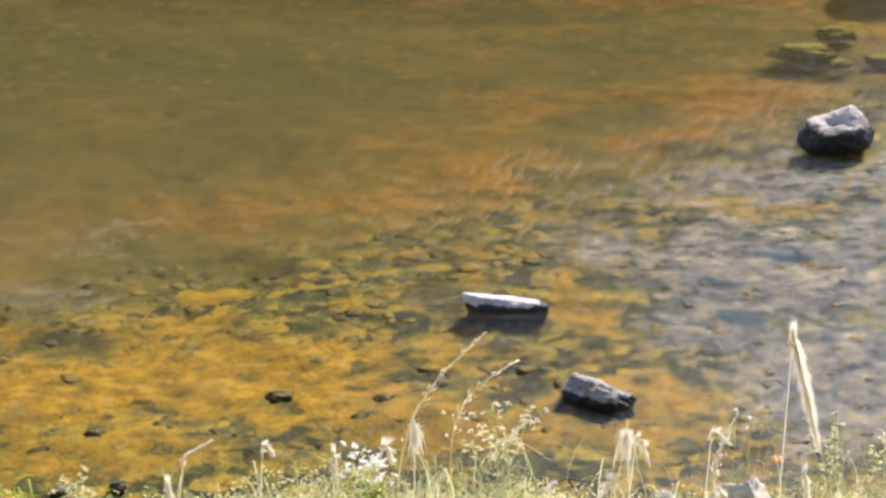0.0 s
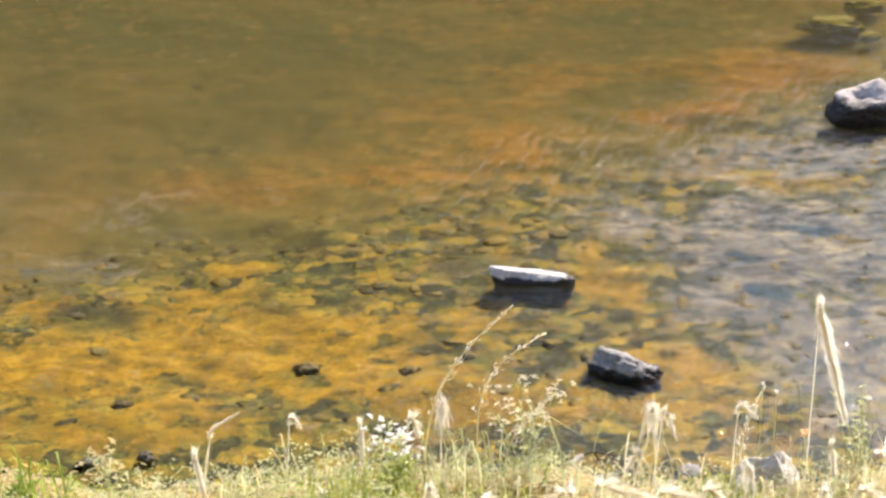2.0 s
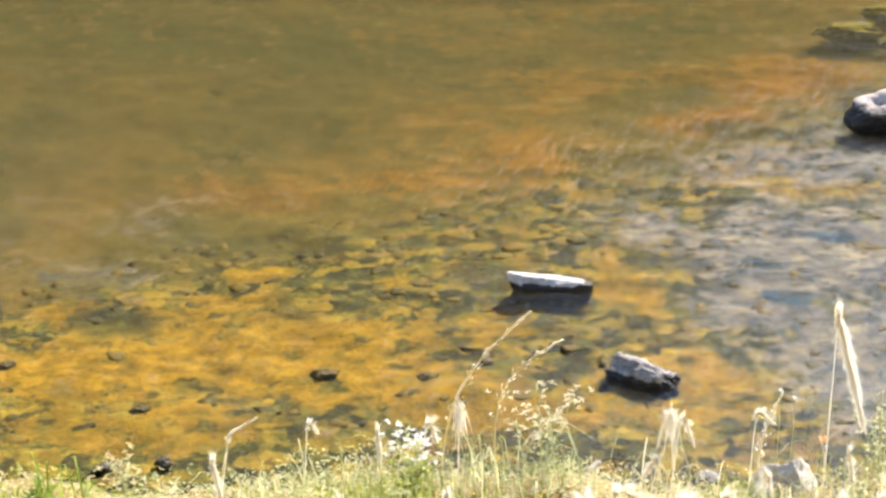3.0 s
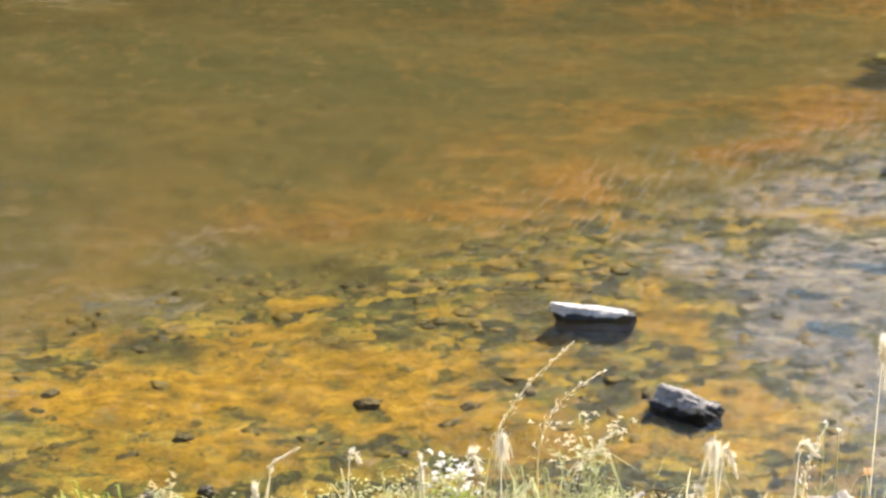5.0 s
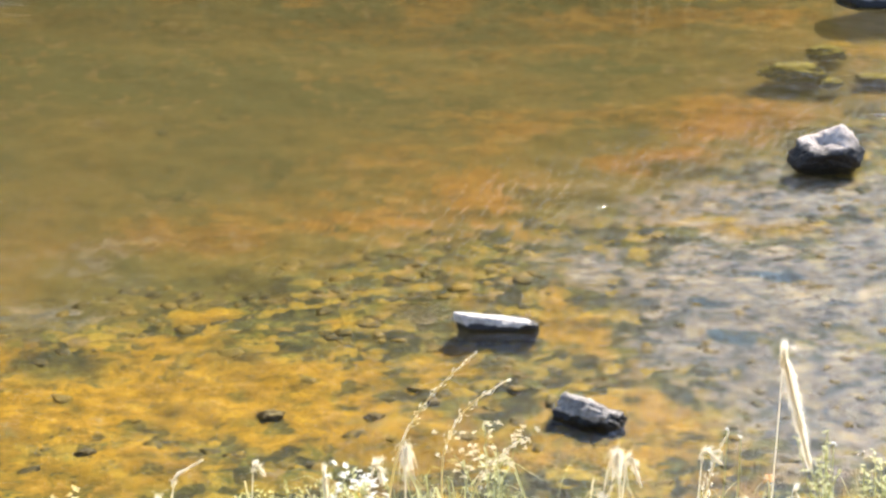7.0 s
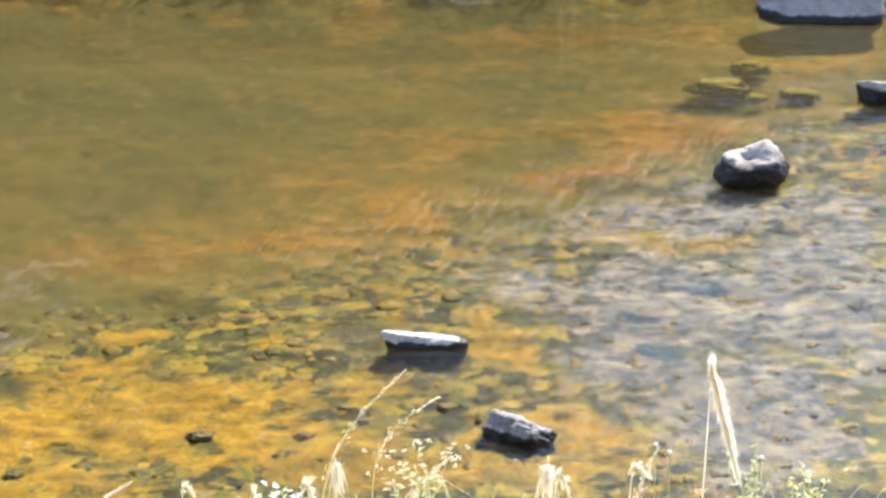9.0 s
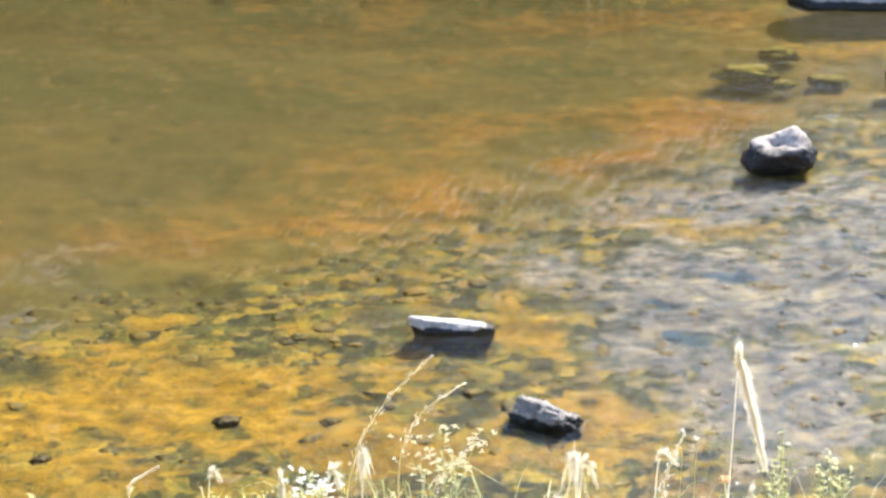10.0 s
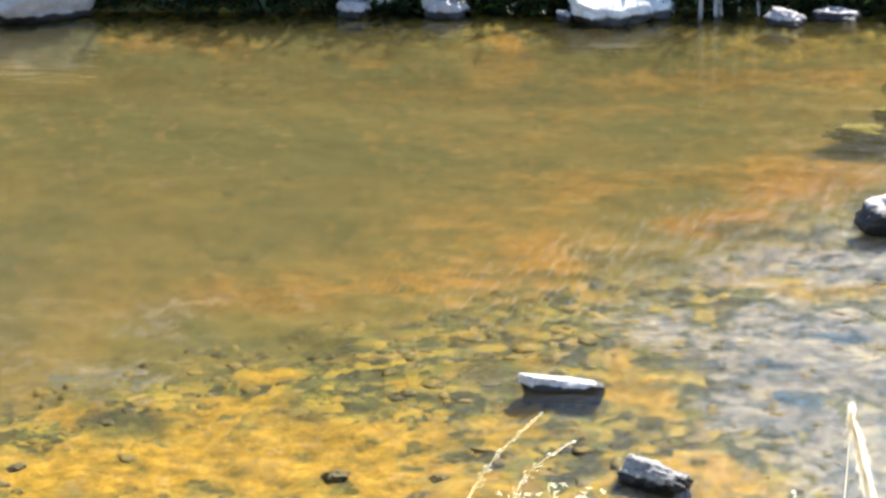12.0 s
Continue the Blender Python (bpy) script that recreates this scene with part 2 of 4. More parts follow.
def stone_material(name, dark, lit, rough=0.85, wet=None, scale=14.0, moss=None):
    """Stone with mineral mottling; below the splash line it is darkened for wetness and painted shade."""
    s = Nodes(name, rough=rough, spec=0.35)
    n = s.local_noise(scale, 6, 0.65)
    g = s.local_noise(scale * 6, 4, 0.65)
    f = s.math("ADD", s.math("MULTIPLY", n, 0.6), s.math("MULTIPLY", g, 0.4))
    mean = tuple((a + b) / 2 for a, b in zip(dark, lit))
    c = s.ramp(f, (0.34, dark), (0.5, mean), (0.66, lit))
    if moss:
        # moss holds on to the upper faces
        up = s.node("ShaderNodeSeparateXYZ")
        s.link(s.node("ShaderNodeNewGeometry").outputs["Normal"], up.inputs[0])
        c = s.mix(s.band(s.math("ADD", up.outputs["Z"], s.math("SUBTRACT", n, 0.5)), 0.55, 0.85), c, moss)
    if wet:
        geo = s.node("ShaderNodeNewGeometry")
        sep = s.node("ShaderNodeSeparateXYZ")
        s.link(geo.outputs["Position"], sep.inputs[0])
        z = s.math("ADD", sep.outputs["Z"], s.math("MULTIPLY", s.math("SUBTRACT", n, 0.5), 0.05))
        line = s.band(z, wet * 0.75, wet * 1.15)
        # near-black multiply: wet stone plus the shade of the low front faces
        c = s.mix(line, s.mix(1.0, c, (0.055, 0.051, 0.047), "MULTIPLY"), c)
        s.link(s.math("ADD", s.math("MULTIPLY", line, rough - 0.5), 0.5), s.b.inputs["Roughness"])
    s.colour(c)
    s.link(s.bump(g, 0.7, 0.006, s.bump(n, 0.7, 0.02)), s.b.inputs["Normal"])
    return s.m


def plant_material(name, a, b, through_light=0.5, rough=0.55):
    """Thin plant tissue that lets part of the light through; each blade has its own tone."""
    s = Nodes(name, rough=rough, spec=0.3)
    geo = s.node("ShaderNodeNewGeometry")
    n = s.noise(30, 3)
    f = s.math("ADD", s.math("MULTIPLY", geo.outputs["Random Per Island"], 0.7), s.math("MULTIPLY", n, 0.4))
    c = s.ramp(f, (0.15, a), (0.95, b))
    s.colour(c)
    tr = s.node("ShaderNodeBsdfTranslucent")
    s.link(c, tr.inputs["Color"])
    mx = s.node("ShaderNodeMixShader")
    mx.inputs[0].default_value = through_light
    s.link(s.b.outputs[0], mx.inputs[1])
    s.link(tr.outputs[0], mx.inputs[2])
    s.link(mx.outputs[0], s.out.inputs["Surface"])
    return s.m


def cobble_material():
    s = Nodes("algae_coated_cobble", rough=0.7, spec=0.3)
    info = s.node("ShaderNodeObjectInfo")
    geo = s.node("ShaderNodeNewGeometry")
    n = s.noise(26, 5, 0.65)
    rnd = s.math("FRACT", s.math("ADD", info.outputs["Random"], geo.outputs["Random Per Island"]))
    base = s.ramp(rnd, (0.0, (0.015, 0.014, 0.008)), (0.35, (0.032, 0.029, 0.009)), (0.6, (0.055, 0.045, 0.010)), (0.8, (0.085, 0.063, 0.011)), (1.0, (0.120, 0.084, 0.013)))
    c = s.mix(s.band(n, 0.46, 0.64), base, (0.104, 0.074, 0.011))
    s.colour(c)
    s.link(s.bump(n, 0.6, 0.01), s.b.inputs["Normal"])
    return s.m


MAT_BED = bed_material()
MAT_WATER = water_material()
MAT_PALE = stone_material("pale_river_stone", (0.27, 0.245, 0.215), (0.58, 0.53, 0.475), wet=0.022)
MAT_GREY = stone_material("rough_grey_stone", (0.070, 0.062, 0.055), (0.42, 0.38, 0.34), wet=0.03, scale=22)
MAT_WET_SHADED = stone_material("wet_shaded_lava_stone", (0.31, 0.258, 0.22), (0.67, 0.565, 0.49), wet=0.122, scale=20)
MAT_SLAB = stone_material("dusty_slab_stone", (0.24, 0.20, 0.18), (0.48, 0.43, 0.39), wet=0.045, scale=12)
MAT_SHELF = stone_material("dark_shelf_stone", (0.20, 0.17, 0.15), (0.50, 0.45, 0.40), wet=0.075, scale=16)
MAT_DARK = stone_material("wet_dark_stone", (0.022, 0.018, 0.009), (0.095, 0.075, 0.034), rough=0.6)
MAT_BANK = stone_material("dusty_bank_stone", (0.34, 0.295, 0.24), (0.80, 0.72, 0.62), scale=18)
MAT_MOSSY = stone_material("mossy_sunken_stone", (0.012, 0.014, 0.010), (0.05, 0.05, 0.018), rough=0.6, moss=(0.165, 0.148, 0.016))
MAT_BOULDER = stone_material("white_bank_boulder", (0.36, 0.325, 0.28), (0.70, 0.64, 0.56), wet=0.06, scale=8)
MAT_COBBLE = cobble_material()
MAT_STRAW = plant_material("dry_straw", (0.60, 0.48, 0.22), (0.88, 0.80, 0.55), 0.68)
MAT_AWN = plant_material("silvery_awns", (0.84, 0.76, 0.60), (0.95, 0.92, 0.83), 0.82)
MAT_GREEN = plant_material("fresh_grass", (0.18, 0.22, 0.03), (0.54, 0.56, 0.14), 0.6, 0.34)
MAT_LEAF = plant_material("bright_weed_leaf", (0.18, 0.27, 0.03), (0.42, 0.50, 0.08), 0.62, 0.34)
MAT_SAGE = plant_material("grey_green_leaf", (0.40, 0.42, 0.17), (0.72, 0.72, 0.44), 0.58, 0.34)
MAT_PETAL = plant_material("white_petals", (0.70, 0.70, 0.66), (0.85, 0.85, 0.82), 0.4)
MAT_ORANGE = plant_material("dried_orange_petals", (0.74, 0.42, 0.19), (0.86, 0.56, 0.30), 0.6)
# leaf colour taken near black: the far bank's deep shade is put into it
MAT_SHADED_LEAF = plant_material("shaded_tree_leaves", (0.012, 0.022, 0.008), (0.042, 0.062, 0.016), 0.3)
MAT_BARK = stone_material("grey_bark", (0.10, 0.08, 0.06), (0.28, 0.24, 0.20), scale=10)
MAT_PALEWOOD = stone_material("bleached_wood", (0.16, 0.14, 0.125), (0.46, 0.42, 0.37), scale=12)


# ---------------------------------------------------------------- builders
def mesh_of(name, verts, faces, mat, smooth=True):
    me = bpy.data.meshes.new(name)
    me.from_pydata([tuple(map(float, v)) for v in verts], [], faces)
    me.materials.append(mat)
    if smooth:
        me.shade_smooth()
    return me


def thing(name, m, label, category, group="", kind=""):
    ob = new(name)
    ob.empty_display_size = 0.05
    ob.matrix_world = m
    return tagged(ob, label, category, group, kind)


def part(name, me, parent, label=""):
    ob = new(name, me)
    ob.parent = parent
    return tagged(ob, label)


class Soup:
    """Collects loose pieces of geometry for one mesh."""

    def __init__(self):
        self.v, self.f = [], []

    def add(self, verts, faces):
        k = len(self.v)
        self.v.extend(verts)
        self.f.extend([tuple(i + k for i in f) for f in faces])

    def tube(self, pts, radii, sides=5):
        pts = [Vector(p) for p in pts]
        verts, faces = [], []
        for i, p in enumerate(pts):
            d = (pts[min(i + 1, len(pts) - 1)] - pts[max(i - 1, 0)]).normalized()
            a = d.orthogonal().normalized()
            b = d.cross(a)
            for k in range(sides):
                w = 2 * math.pi * k / sides
                verts.append(p + (a * math.cos(w) + b * math.sin(w)) * radii[i])
        for i in range(len(pts) - 1):
            for k in range(sides):
                j = (k + 1) % sides
                faces.append((i * sides + k, i * sides + j, (i + 1) * sides + j, (i + 1) * sides + k))
        self.add(verts, faces)

    def blade(self, pts, width, side, fold=0.25):
        """A tapering leaf blade along pts; side is the way across it, with a slight keel."""
        pts, side = [Vector(p) for p in pts], Vector(side).normalized()
        verts, faces = [], []
        n = len(pts) - 1
        for i, p in enumerate(pts):
            u = i / n
            w = width * (0.55 + 0.9 * u if u < 0.5 else 2 * (1.0 - u) * 1.0) + 0.0004
            d = (pts[min(i + 1, n)] - pts[max(i - 1, 0)]).normalized()
            up = side.cross(d)
            verts += [p - side * w / 2 + up * w * fold, p, p + side * w / 2 + up * w * fold]
        for i in range(n):
            a = 3 * i
            faces += [(a, a + 1, a + 4, a + 3), (a + 1, a + 2, a + 5, a + 4)]
        self.add(verts, faces)

    def awn(self, p, d, length, width, sag=0.16):
        """A hair of a seed head that sags under its weight."""
        p, d = Vector(p), Vector(d).normalized()
        a = Vector((random.uniform(-1, 1), random.uniform(-1, 1), random.uniform(-1, 1))).cross(d).normalized() * width / 2
        q = [p + d * length * u + Vector((0, 0, -sag * length * u * u)) for u in (0.0, 0.35, 0.7, 1.0)]
        self.add([q[0] - a, q[0] + a, q[1] + a, q[1] - a, q[2] + a * 0.7, q[2] - a * 0.7, q[3]], [(0, 1, 2, 3), (3, 2, 4, 5), (5, 4, 6)])

    def leaf(self, p, d, length, width, up=(0, 0, 1)):
        """A broad leaf with a folded midrib."""
        p, d = Vector(p), Vector(d).normalized()
        s = d.cross(Vector(up))
        s = s.normalized() if s.length > 1e-4 else d.orthogonal().normalized()
        n = s.cross(d)
        droop = n * (-0.12 * length)
        self.add([p, p + d * length * 0.35 + s * width / 2 + n * width * 0.15, p + d * length * 0.35, p + d * length * 0.35 - s * width / 2 + n * width * 0.15,
                  p + d * length * 0.7 + s * width * 0.36 + n * width * 0.1 + droop * 0.4, p + d * length * 0.7 + droop * 0.4,
                  p + d * length * 0.7 - s * width * 0.36 + n * width * 0.1 + droop * 0.4, p + d * length + droop],
                 [(0, 1, 2), (0, 2, 3), (1, 4, 5, 2), (2, 5, 6, 3), (4, 7, 5), (5, 7, 6)])

    def mesh(self, name, mat, smooth=True):
        return mesh_of(name, self.v, self.f, mat, smooth)


def arc(base, tip, lift=0.0, lean=(0, 0, 0), n=8):
    """Points of a gently bowed stem from base to tip."""
    a, b, k = Vector(base), Vector(tip), Vector(lean)
    return [a.lerp(b, i / n) + k * math.sin(math.pi * i / n) + Vector((0, 0, lift)) * math.sin(math.pi * i / n) for i in range(n + 1)]


# soft lattice noise for the lie of the land
LATTICE = np.random.RandomState(7).rand(256, 256)


def vnoise(x, y, shift=0):
    x, y = np.asarray(x, float) + 37.3 * shift + 400.0, np.asarray(y, float) + 91.7 * shift + 400.0
    i, j = np.floor(x).astype(int), np.floor(y).astype(int)
    u, v = x - i, y - j
    u, v = u * u * (3 - 2 * u), v * v * (3 - 2 * v)
    g = lambda a, b: LATTICE[a % 256, b % 256]
    return (g(i, j) * (1 - u) + g(i + 1, j) * u) * (1 - v) + (g(i, j + 1) * (1 - u) + g(i + 1, j + 1) * u) * v - 0.5


def fbm(x, y, octaves=4, shift=0):
    return sum(vnoise(x * 2 ** k, y * 2 ** k, shift + k) / 2 ** k for k in range(octaves))


def sstep(v, lo, hi):
    t = np.clip((v - lo) / (hi - lo), 0, 1)
    return t * t * (3 - 2 * t)


NEAR_EDGE, FAR_EDGE = 7.62, 15.75


def depth_at(x, y):
    """Depth of the stream below its surface: a shallow riffle on the right, a pool on the left and beyond."""
    x, y = np.asarray(x, float), np.asarray(y, float)
    near = y - (NEAR_EDGE + 0.20 * fbm(x * 1.3, x * 0 + 3, 4, 2))
    far = (FAR_EDGE + 0.3 * fbm(x * 0.5, x * 0 + 9, 3, 5)) - y
    d = 0.03 + 0.10 * sstep(near, 0.0, 1.6) + 0.5 * sstep(near, 2.0 + 0.55 * np.clip(x, -3, 4), 5.2 + 0.55 * np.clip(x, -3, 4))
    d = d * (1 - 0.45 * sstep(x, 0.6, 3.0))
    return np.minimum(d, 0.03 + 0.40 * np.clip(far, -1, 9)) * (near > 0) + (near <= 0) * near * 0.2


def ground_z(x, y):
    x, y = np.asarray(x, float), np.asarray(y, float)
    e = NEAR_EDGE + 0.20 * fbm(x * 1.3, x * 0 + 3, 4, 2)
    f = FAR_EDGE + 0.3 * fbm(x * 0.5, x * 0 + 9, 3, 5)
    rise_near = 0.36 * np.clip(e - y, 0, 8) + 0.02 * np.clip(1 - np.abs(e - y - 0.25) / 0.25, 0, 1)
    rise_far = 0.30 * np.clip(y - f, 0, 4) + 0.06 * np.clip(y - f - 4, 0, 40)
    bed = -np.maximum(depth_at(x, y), 0.0)
    z = np.where(y < e, rise_near, np.where(y > f, rise_far, bed))
    rough = 0.060 * fbm(x * 3.2, y * 3.2, 5, 11) * np.where((y > e) & (y < f), sstep(y - e, 0, 0.4), 1.0)
    return z + rough


# heights of the ground by the water, kept on a fine grid for setting things down
GRID_X, GRID_Y, GRID_STEP = -9.0, 6.0, 0.04
GRID = ground_z(*[g.ravel() for g in np.meshgrid(GRID_X + GRID_STEP * np.arange(451), GRID_Y + GRID_STEP * np.arange(351))]).reshape(351, 451).tolist()


def gz(x, y):
    u, v = (x - GRID_X) / GRID_STEP, (y - GRID_Y) / GRID_STEP
    i, j = int(u), int(v)
    if 0 <= u < 450 and 0 <= v < 350:
        u, v = u - i, v - j
        return (GRID[j][i] * (1 - u) + GRID[j][i + 1] * u) * (1 - v) + (GRID[j + 1][i] * (1 - u) + GRID[j + 1][i + 1] * u) * v
    return float(ground_z(np.array([x]), np.array([y]))[0])


def spots(x, y, rows):
    """Deposits and painted sheen: soft ragged ovals (x, y, half length, half width, turn in degrees, weight)."""
    wx, wy = x + 0.13 * fbm(x * 3.6, y * 3.6, 5, 21), y + 0.17 * fbm(x * 3.6, y * 3.6, 5, 25)
    out = np.zeros_like(x)
    for cx, cy, a, b, turn, w in rows:
        c, s = math.cos(radians(turn)), math.sin(radians(turn))
        u, v = ((wx - cx) * c + (wy - cy) * s) / a, (-(wx - cx) * s + (wy - cy) * c) / b
        out = np.maximum(out, w * np.clip(1.5 - np.sqrt(u * u + v * v), 0, 1))
    return out


SILT_FIELD = [(-1.43, 8.83, 0.74, 0.4, 0, 1), (-0.86, 8.92, 0.54, 0.32, 0, 0.95), (-1.09, 9.8, 0.13, 0.16, 25, 1.05), (-1.22, 9.34, 0.36, 0.21, 5, 1), (-1.98, 9.37, 0.13, 0.15, 0, 1), (-0.25, 9.16, 0.43, 0.23, 0, 0.85), (-0.62, 8.58, 0.72, 0.25, 0, 0.8), (0.1, 8.37, 0.61, 0.22, 0, 0.75), (-1.47, 8.2, 0.61, 0.28, 0, 0.75), (-0.44, 8.87, 0.29, 0.16, 0, 0.75), (-1.33, 9.29, 0.28, 0.22, 0, 1.05), (-1.96, 9.34, 0.15, 0.17, 0, 1), (-1.68, 8.76, 0.64, 0.32, 0, 1), (-0.47, 9.62, 0.1, 0.08, 0, 0.7), (-0.69, 9.1, 0.22, 0.12, 0, 0.9)]
SILT_RIFFLE = [(0.62, 9.53, 0.12, 0.24, 0, 0.9), (0.59, 9.87, 0.05, 0.25, 0, 0.8), (0.87, 8.72, 0.36, 0.19, 0, 0.85), (1.3, 11.03, 0.18, 0.17, -8, 1), (1.52, 10.82, 0.23, 0.11, 0, 0.7), (0.16, 9.87, 0.09, 0.09, 0, 0.7), (0.46, 10.88, 0.11, 0.12, 0, 0.55), (-0.16, 10.14, 0.24, 0.14, 0, 0.5), (0.08, 10.27, 0.09, 0.11, 0, 0.9), (1.29, 10.98, 0.22, 0.17, 0, 0.85), (0.73, 8.37, 0.47, 0.14, 0, 0.7), (1.74, 11.37, 0.36, 0.16, 0, 0.55), (1.83, 10.7, 0.17, 0.1, 0, 0.6), (2.84, 13.89, 0.4, 0.25, 0, 0.8), (2.74, 11.77, 0.19, 0.17, 0, 0.7), (1.90, 15.15, 0.65, 0.30, 0, 0.62)]
RUST_LIP = [(0.15, 11.55, 0.28, 0.59, 0, 0.73), (-0.29, 11.08, 0.43, 0.3, 5, 0.6), (-1.36, 11.05, 0.6, 0.32, 4, 0.57), (0.42, 12.77, 0.42, 0.28, 5, 0.65), (1.21, 11.91, 0.28, 0.24, 25, 1.1), (1.67, 12.59, 0.39, 0.33, 12, 1), (0, 12.14, 0.68, 0.51, 0, 0.43), (-1.97, 10.95, 0.4, 0.18, 0, 0.39), (0.19, 11.33, 0.18, 0.31, 20, 0.77), (-0.5, 11.14, 0.38, 0.22, 4, 0.65), (-1.41, 11.03, 0.49, 0.27, 4, 0.52), (0.99, 11.82, 0.09, 0.21, 30, 1), (1.68, 12.87, 0.53, 0.33, 6, 0.65), (-0.76, 11.44, 0.59, 0.3, 0, 0.36)]
RUST_FAR = [(0.03, 15.21, 0.16, 0.24, 0, 0.95), (-0.02, 14.73, 0.24, 0.34, 0, 0.95), (1.32, 14.61, 0.84, 0.19, 3, 0.9), (0.72, 12.84, 0.74, 0.23, 0, 0.6), (-0.93, 14.98, 0.21, 0.11, 0, 0.75), (-1.94, 15.15, 0.31, 0.29, -10, 0.6), (-2.57, 15.19, 0.23, 0.22, 0, 0.55), (0.54, 14.1, 0.63, 0.13, 0, 0.5), (2.14, 14.59, 0.45, 0.21, 0, 0.65), (-0.34, 14.44, 0.72, 0.19, 0, 0.45), (-0.15, 13.55, 0.75, 0.25, 0, 0.38)]
# stretches of bed that carry the painted sky sheen
SKY_SHEEN = [(1.48, 9.99, 0.54, 0.62, 0, 1.1), (1.66, 8.85, 0.42, 0.58, 0, 0.94), (1.23, 9.43, 0.34, 0.35, 0, 0.89), (1.82, 10.27, 0.18, 0.18, 0, 0.83), (1.08, 10.06, 0.3, 0.39, 0, 0.65), (1.86, 11.13, 0.39, 0.31, 0, 0.83), (1.48, 11.13, 0.47, 0.31, 0, 0.71), (1.64, 10.14, 0.33, 0.46, 0, 0.83), (-2.05, 10.79, 0.75, 0.4, 4, 0.3), (0.71, 10.38, 0.31, 0.34, 0, 0.59), (2.15, 10.06, 0.41, 0.87, 0, 0.95), (2.46, 11.07, 0.24, 0.47, 0, 0.8), (1.66, 9.71, 0.4, 0.37, 0, 0.8), (1.69, 11.71, 0.28, 0.25, 0, 0.55), (-1.95, 9.93, 0.37, 0.29, 0, 0.42), (-1.52, 10.31, 0.33, 0.17, 0, 0.38)]
WEED_BAND = [(-1.71, 9.27, 0.2, 0.16, 0, 0.84), (-1.54, 10.24, 0.46, 0.21, 4, 0.6), (-0.47, 9.83, 0.16, 0.09, 0, 0.79), (-0.96, 9.32, 0.15, 0.2, 0, 0.66), (-0.28, 9.5, 0.28, 0.12, 0, 0.66), (0.14, 10.31, 0.22, 0.17, 0, 0.63), (0.65, 11.27, 0.25, 0.16, 6, 0.75), (-1.98, 9.78, 0.29, 0.18, 0, 0.53), (-0.86, 10.18, 0.3, 0.17, 0, 0.53), (-0.05, 9.68, 0.16, 0.08, 0, 0.53), (-0.61, 9.41, 0.15, 0.09, 0, 0.62), (-1.02, 10.3, 0.22, 0.12, 10, 0.66), (0.59, 11.07, 0.16, 0.1, 10, 0.75), (-0.1, 11.19, 0.2, 0.08, 0, 0.57), (-0.55, 10.35, 0.25, 0.12, 5, 0.48)]
WEED_NEAR = [(-1.16, 8.74, 0.1, 0.11, 0, 0.59), (-1.23, 8.52, 0.15, 0.09, 0, 0.52), (-0.51, 8.28, 0.21, 0.08, 0, 0.46), (-0.2, 9.03, 0.15, 0.07, 0, 0.52), (-0.94, 9.07, 0.1, 0.05, 0, 0.44), (-0.38, 8.64, 0.1, 0.04, 0, 0.44), (0, 8.87, 0.12, 0.08, 0, 0.44), (0.29, 8.64, 0.14, 0.08, 0, 0.41), (0.6, 9.18, 0.23, 0.09, 0, 0.44), (-1.76, 8.57, 0.19, 0.08, 0, 0.37), (-0.79, 8.37, 0.16, 0.07, 0, 0.41), (0.9, 9.09, 0.23, 0.08, 0, 0.37), (0.9, 8.5, 0.21, 0.07, 0, 0.44), (0, 9.18, 0.13, 0.07, 0, 0.44)]
# dark reflections painted on the bed; the last lies below the mossy stones
RIFFLE_REFLECTIONS = [(1.43, 11.67, 0.29, 0.18, 10, 0.85), (1.22, 10.61, 0.18, 0.06, -4, 0.95), (1.66, 10.12, 0.15, 0.08, -14, 1), (1.39, 9.46, 0.12, 0.07, -5, 1), (1.03, 10.44, 0.17, 0.08, 0, 0.7), (1.79, 9.53, 0.16, 0.07, 0, 0.9), (1.28, 9.2, 0.15, 0.06, 0, 0.7), (0.88, 9.87, 0.19, 0.08, 0, 0.65), (1.28, 9.86, 0.16, 0.06, 0, 0.7), (1.87, 10.58, 0.2, 0.07, 0, 0.7), (1.64, 10.11, 0.09, 0.09, -20, 1), (1.24, 11.86, 0.34, 0.13, 8, 0.7), (1.12, 12.45, 0.16, 0.2, 20, 0.65), (0.77, 9.44, 0.13, 0.06, 0, 0.6), (1.5, 8.74, 0.22, 0.08, 0, 0.6), (2.15, 13.05, 0.28, 0.18, 0, 1.2)]
GREEN = [(-0.8, 14.8, 0.41, 0.25, 0, 1.2), (0.95, 14.93, 0.49, 0.33, 0, 1.2), (-2.77, 13.87, 0.85, 0.43, 0, 0.88), (-0.99, 13.35, 0.81, 0.44, 0, 0.88), (1.45, 15.03, 0.31, 0.16, 0, 1.4), (0.01, 12.22, 0.19, 0.07, 0, 0.75), (-1.75, 13.51, 1.4, 0.51, 0, 0.88), (1.03, 12.7, 0.18, 0.15, 0, 1), (-2.42, 14.87, 0.45, 0.2, 0, 0.75), (0.98, 13.76, 0.55, 0.15, 0, 0.88), (-1.62, 15.28, 0.47, 0.3, 0, 1), (-3.05, 15.11, 0.62, 0.35, 0, 1), (1.93, 15.2, 0.62, 0.3, 0, 0.88)]


def ticks(lo, hi, step, reach, grow=1.35):
    mid = list(np.arange(lo, hi + step / 2, step))
    d, out = step, []
    while d < reach:
        d *= grow
        out.append(d)
    return np.array([lo - o for o in reversed(np.cumsum(out))] + mid + [hi + o for o in np.cumsum(out)])


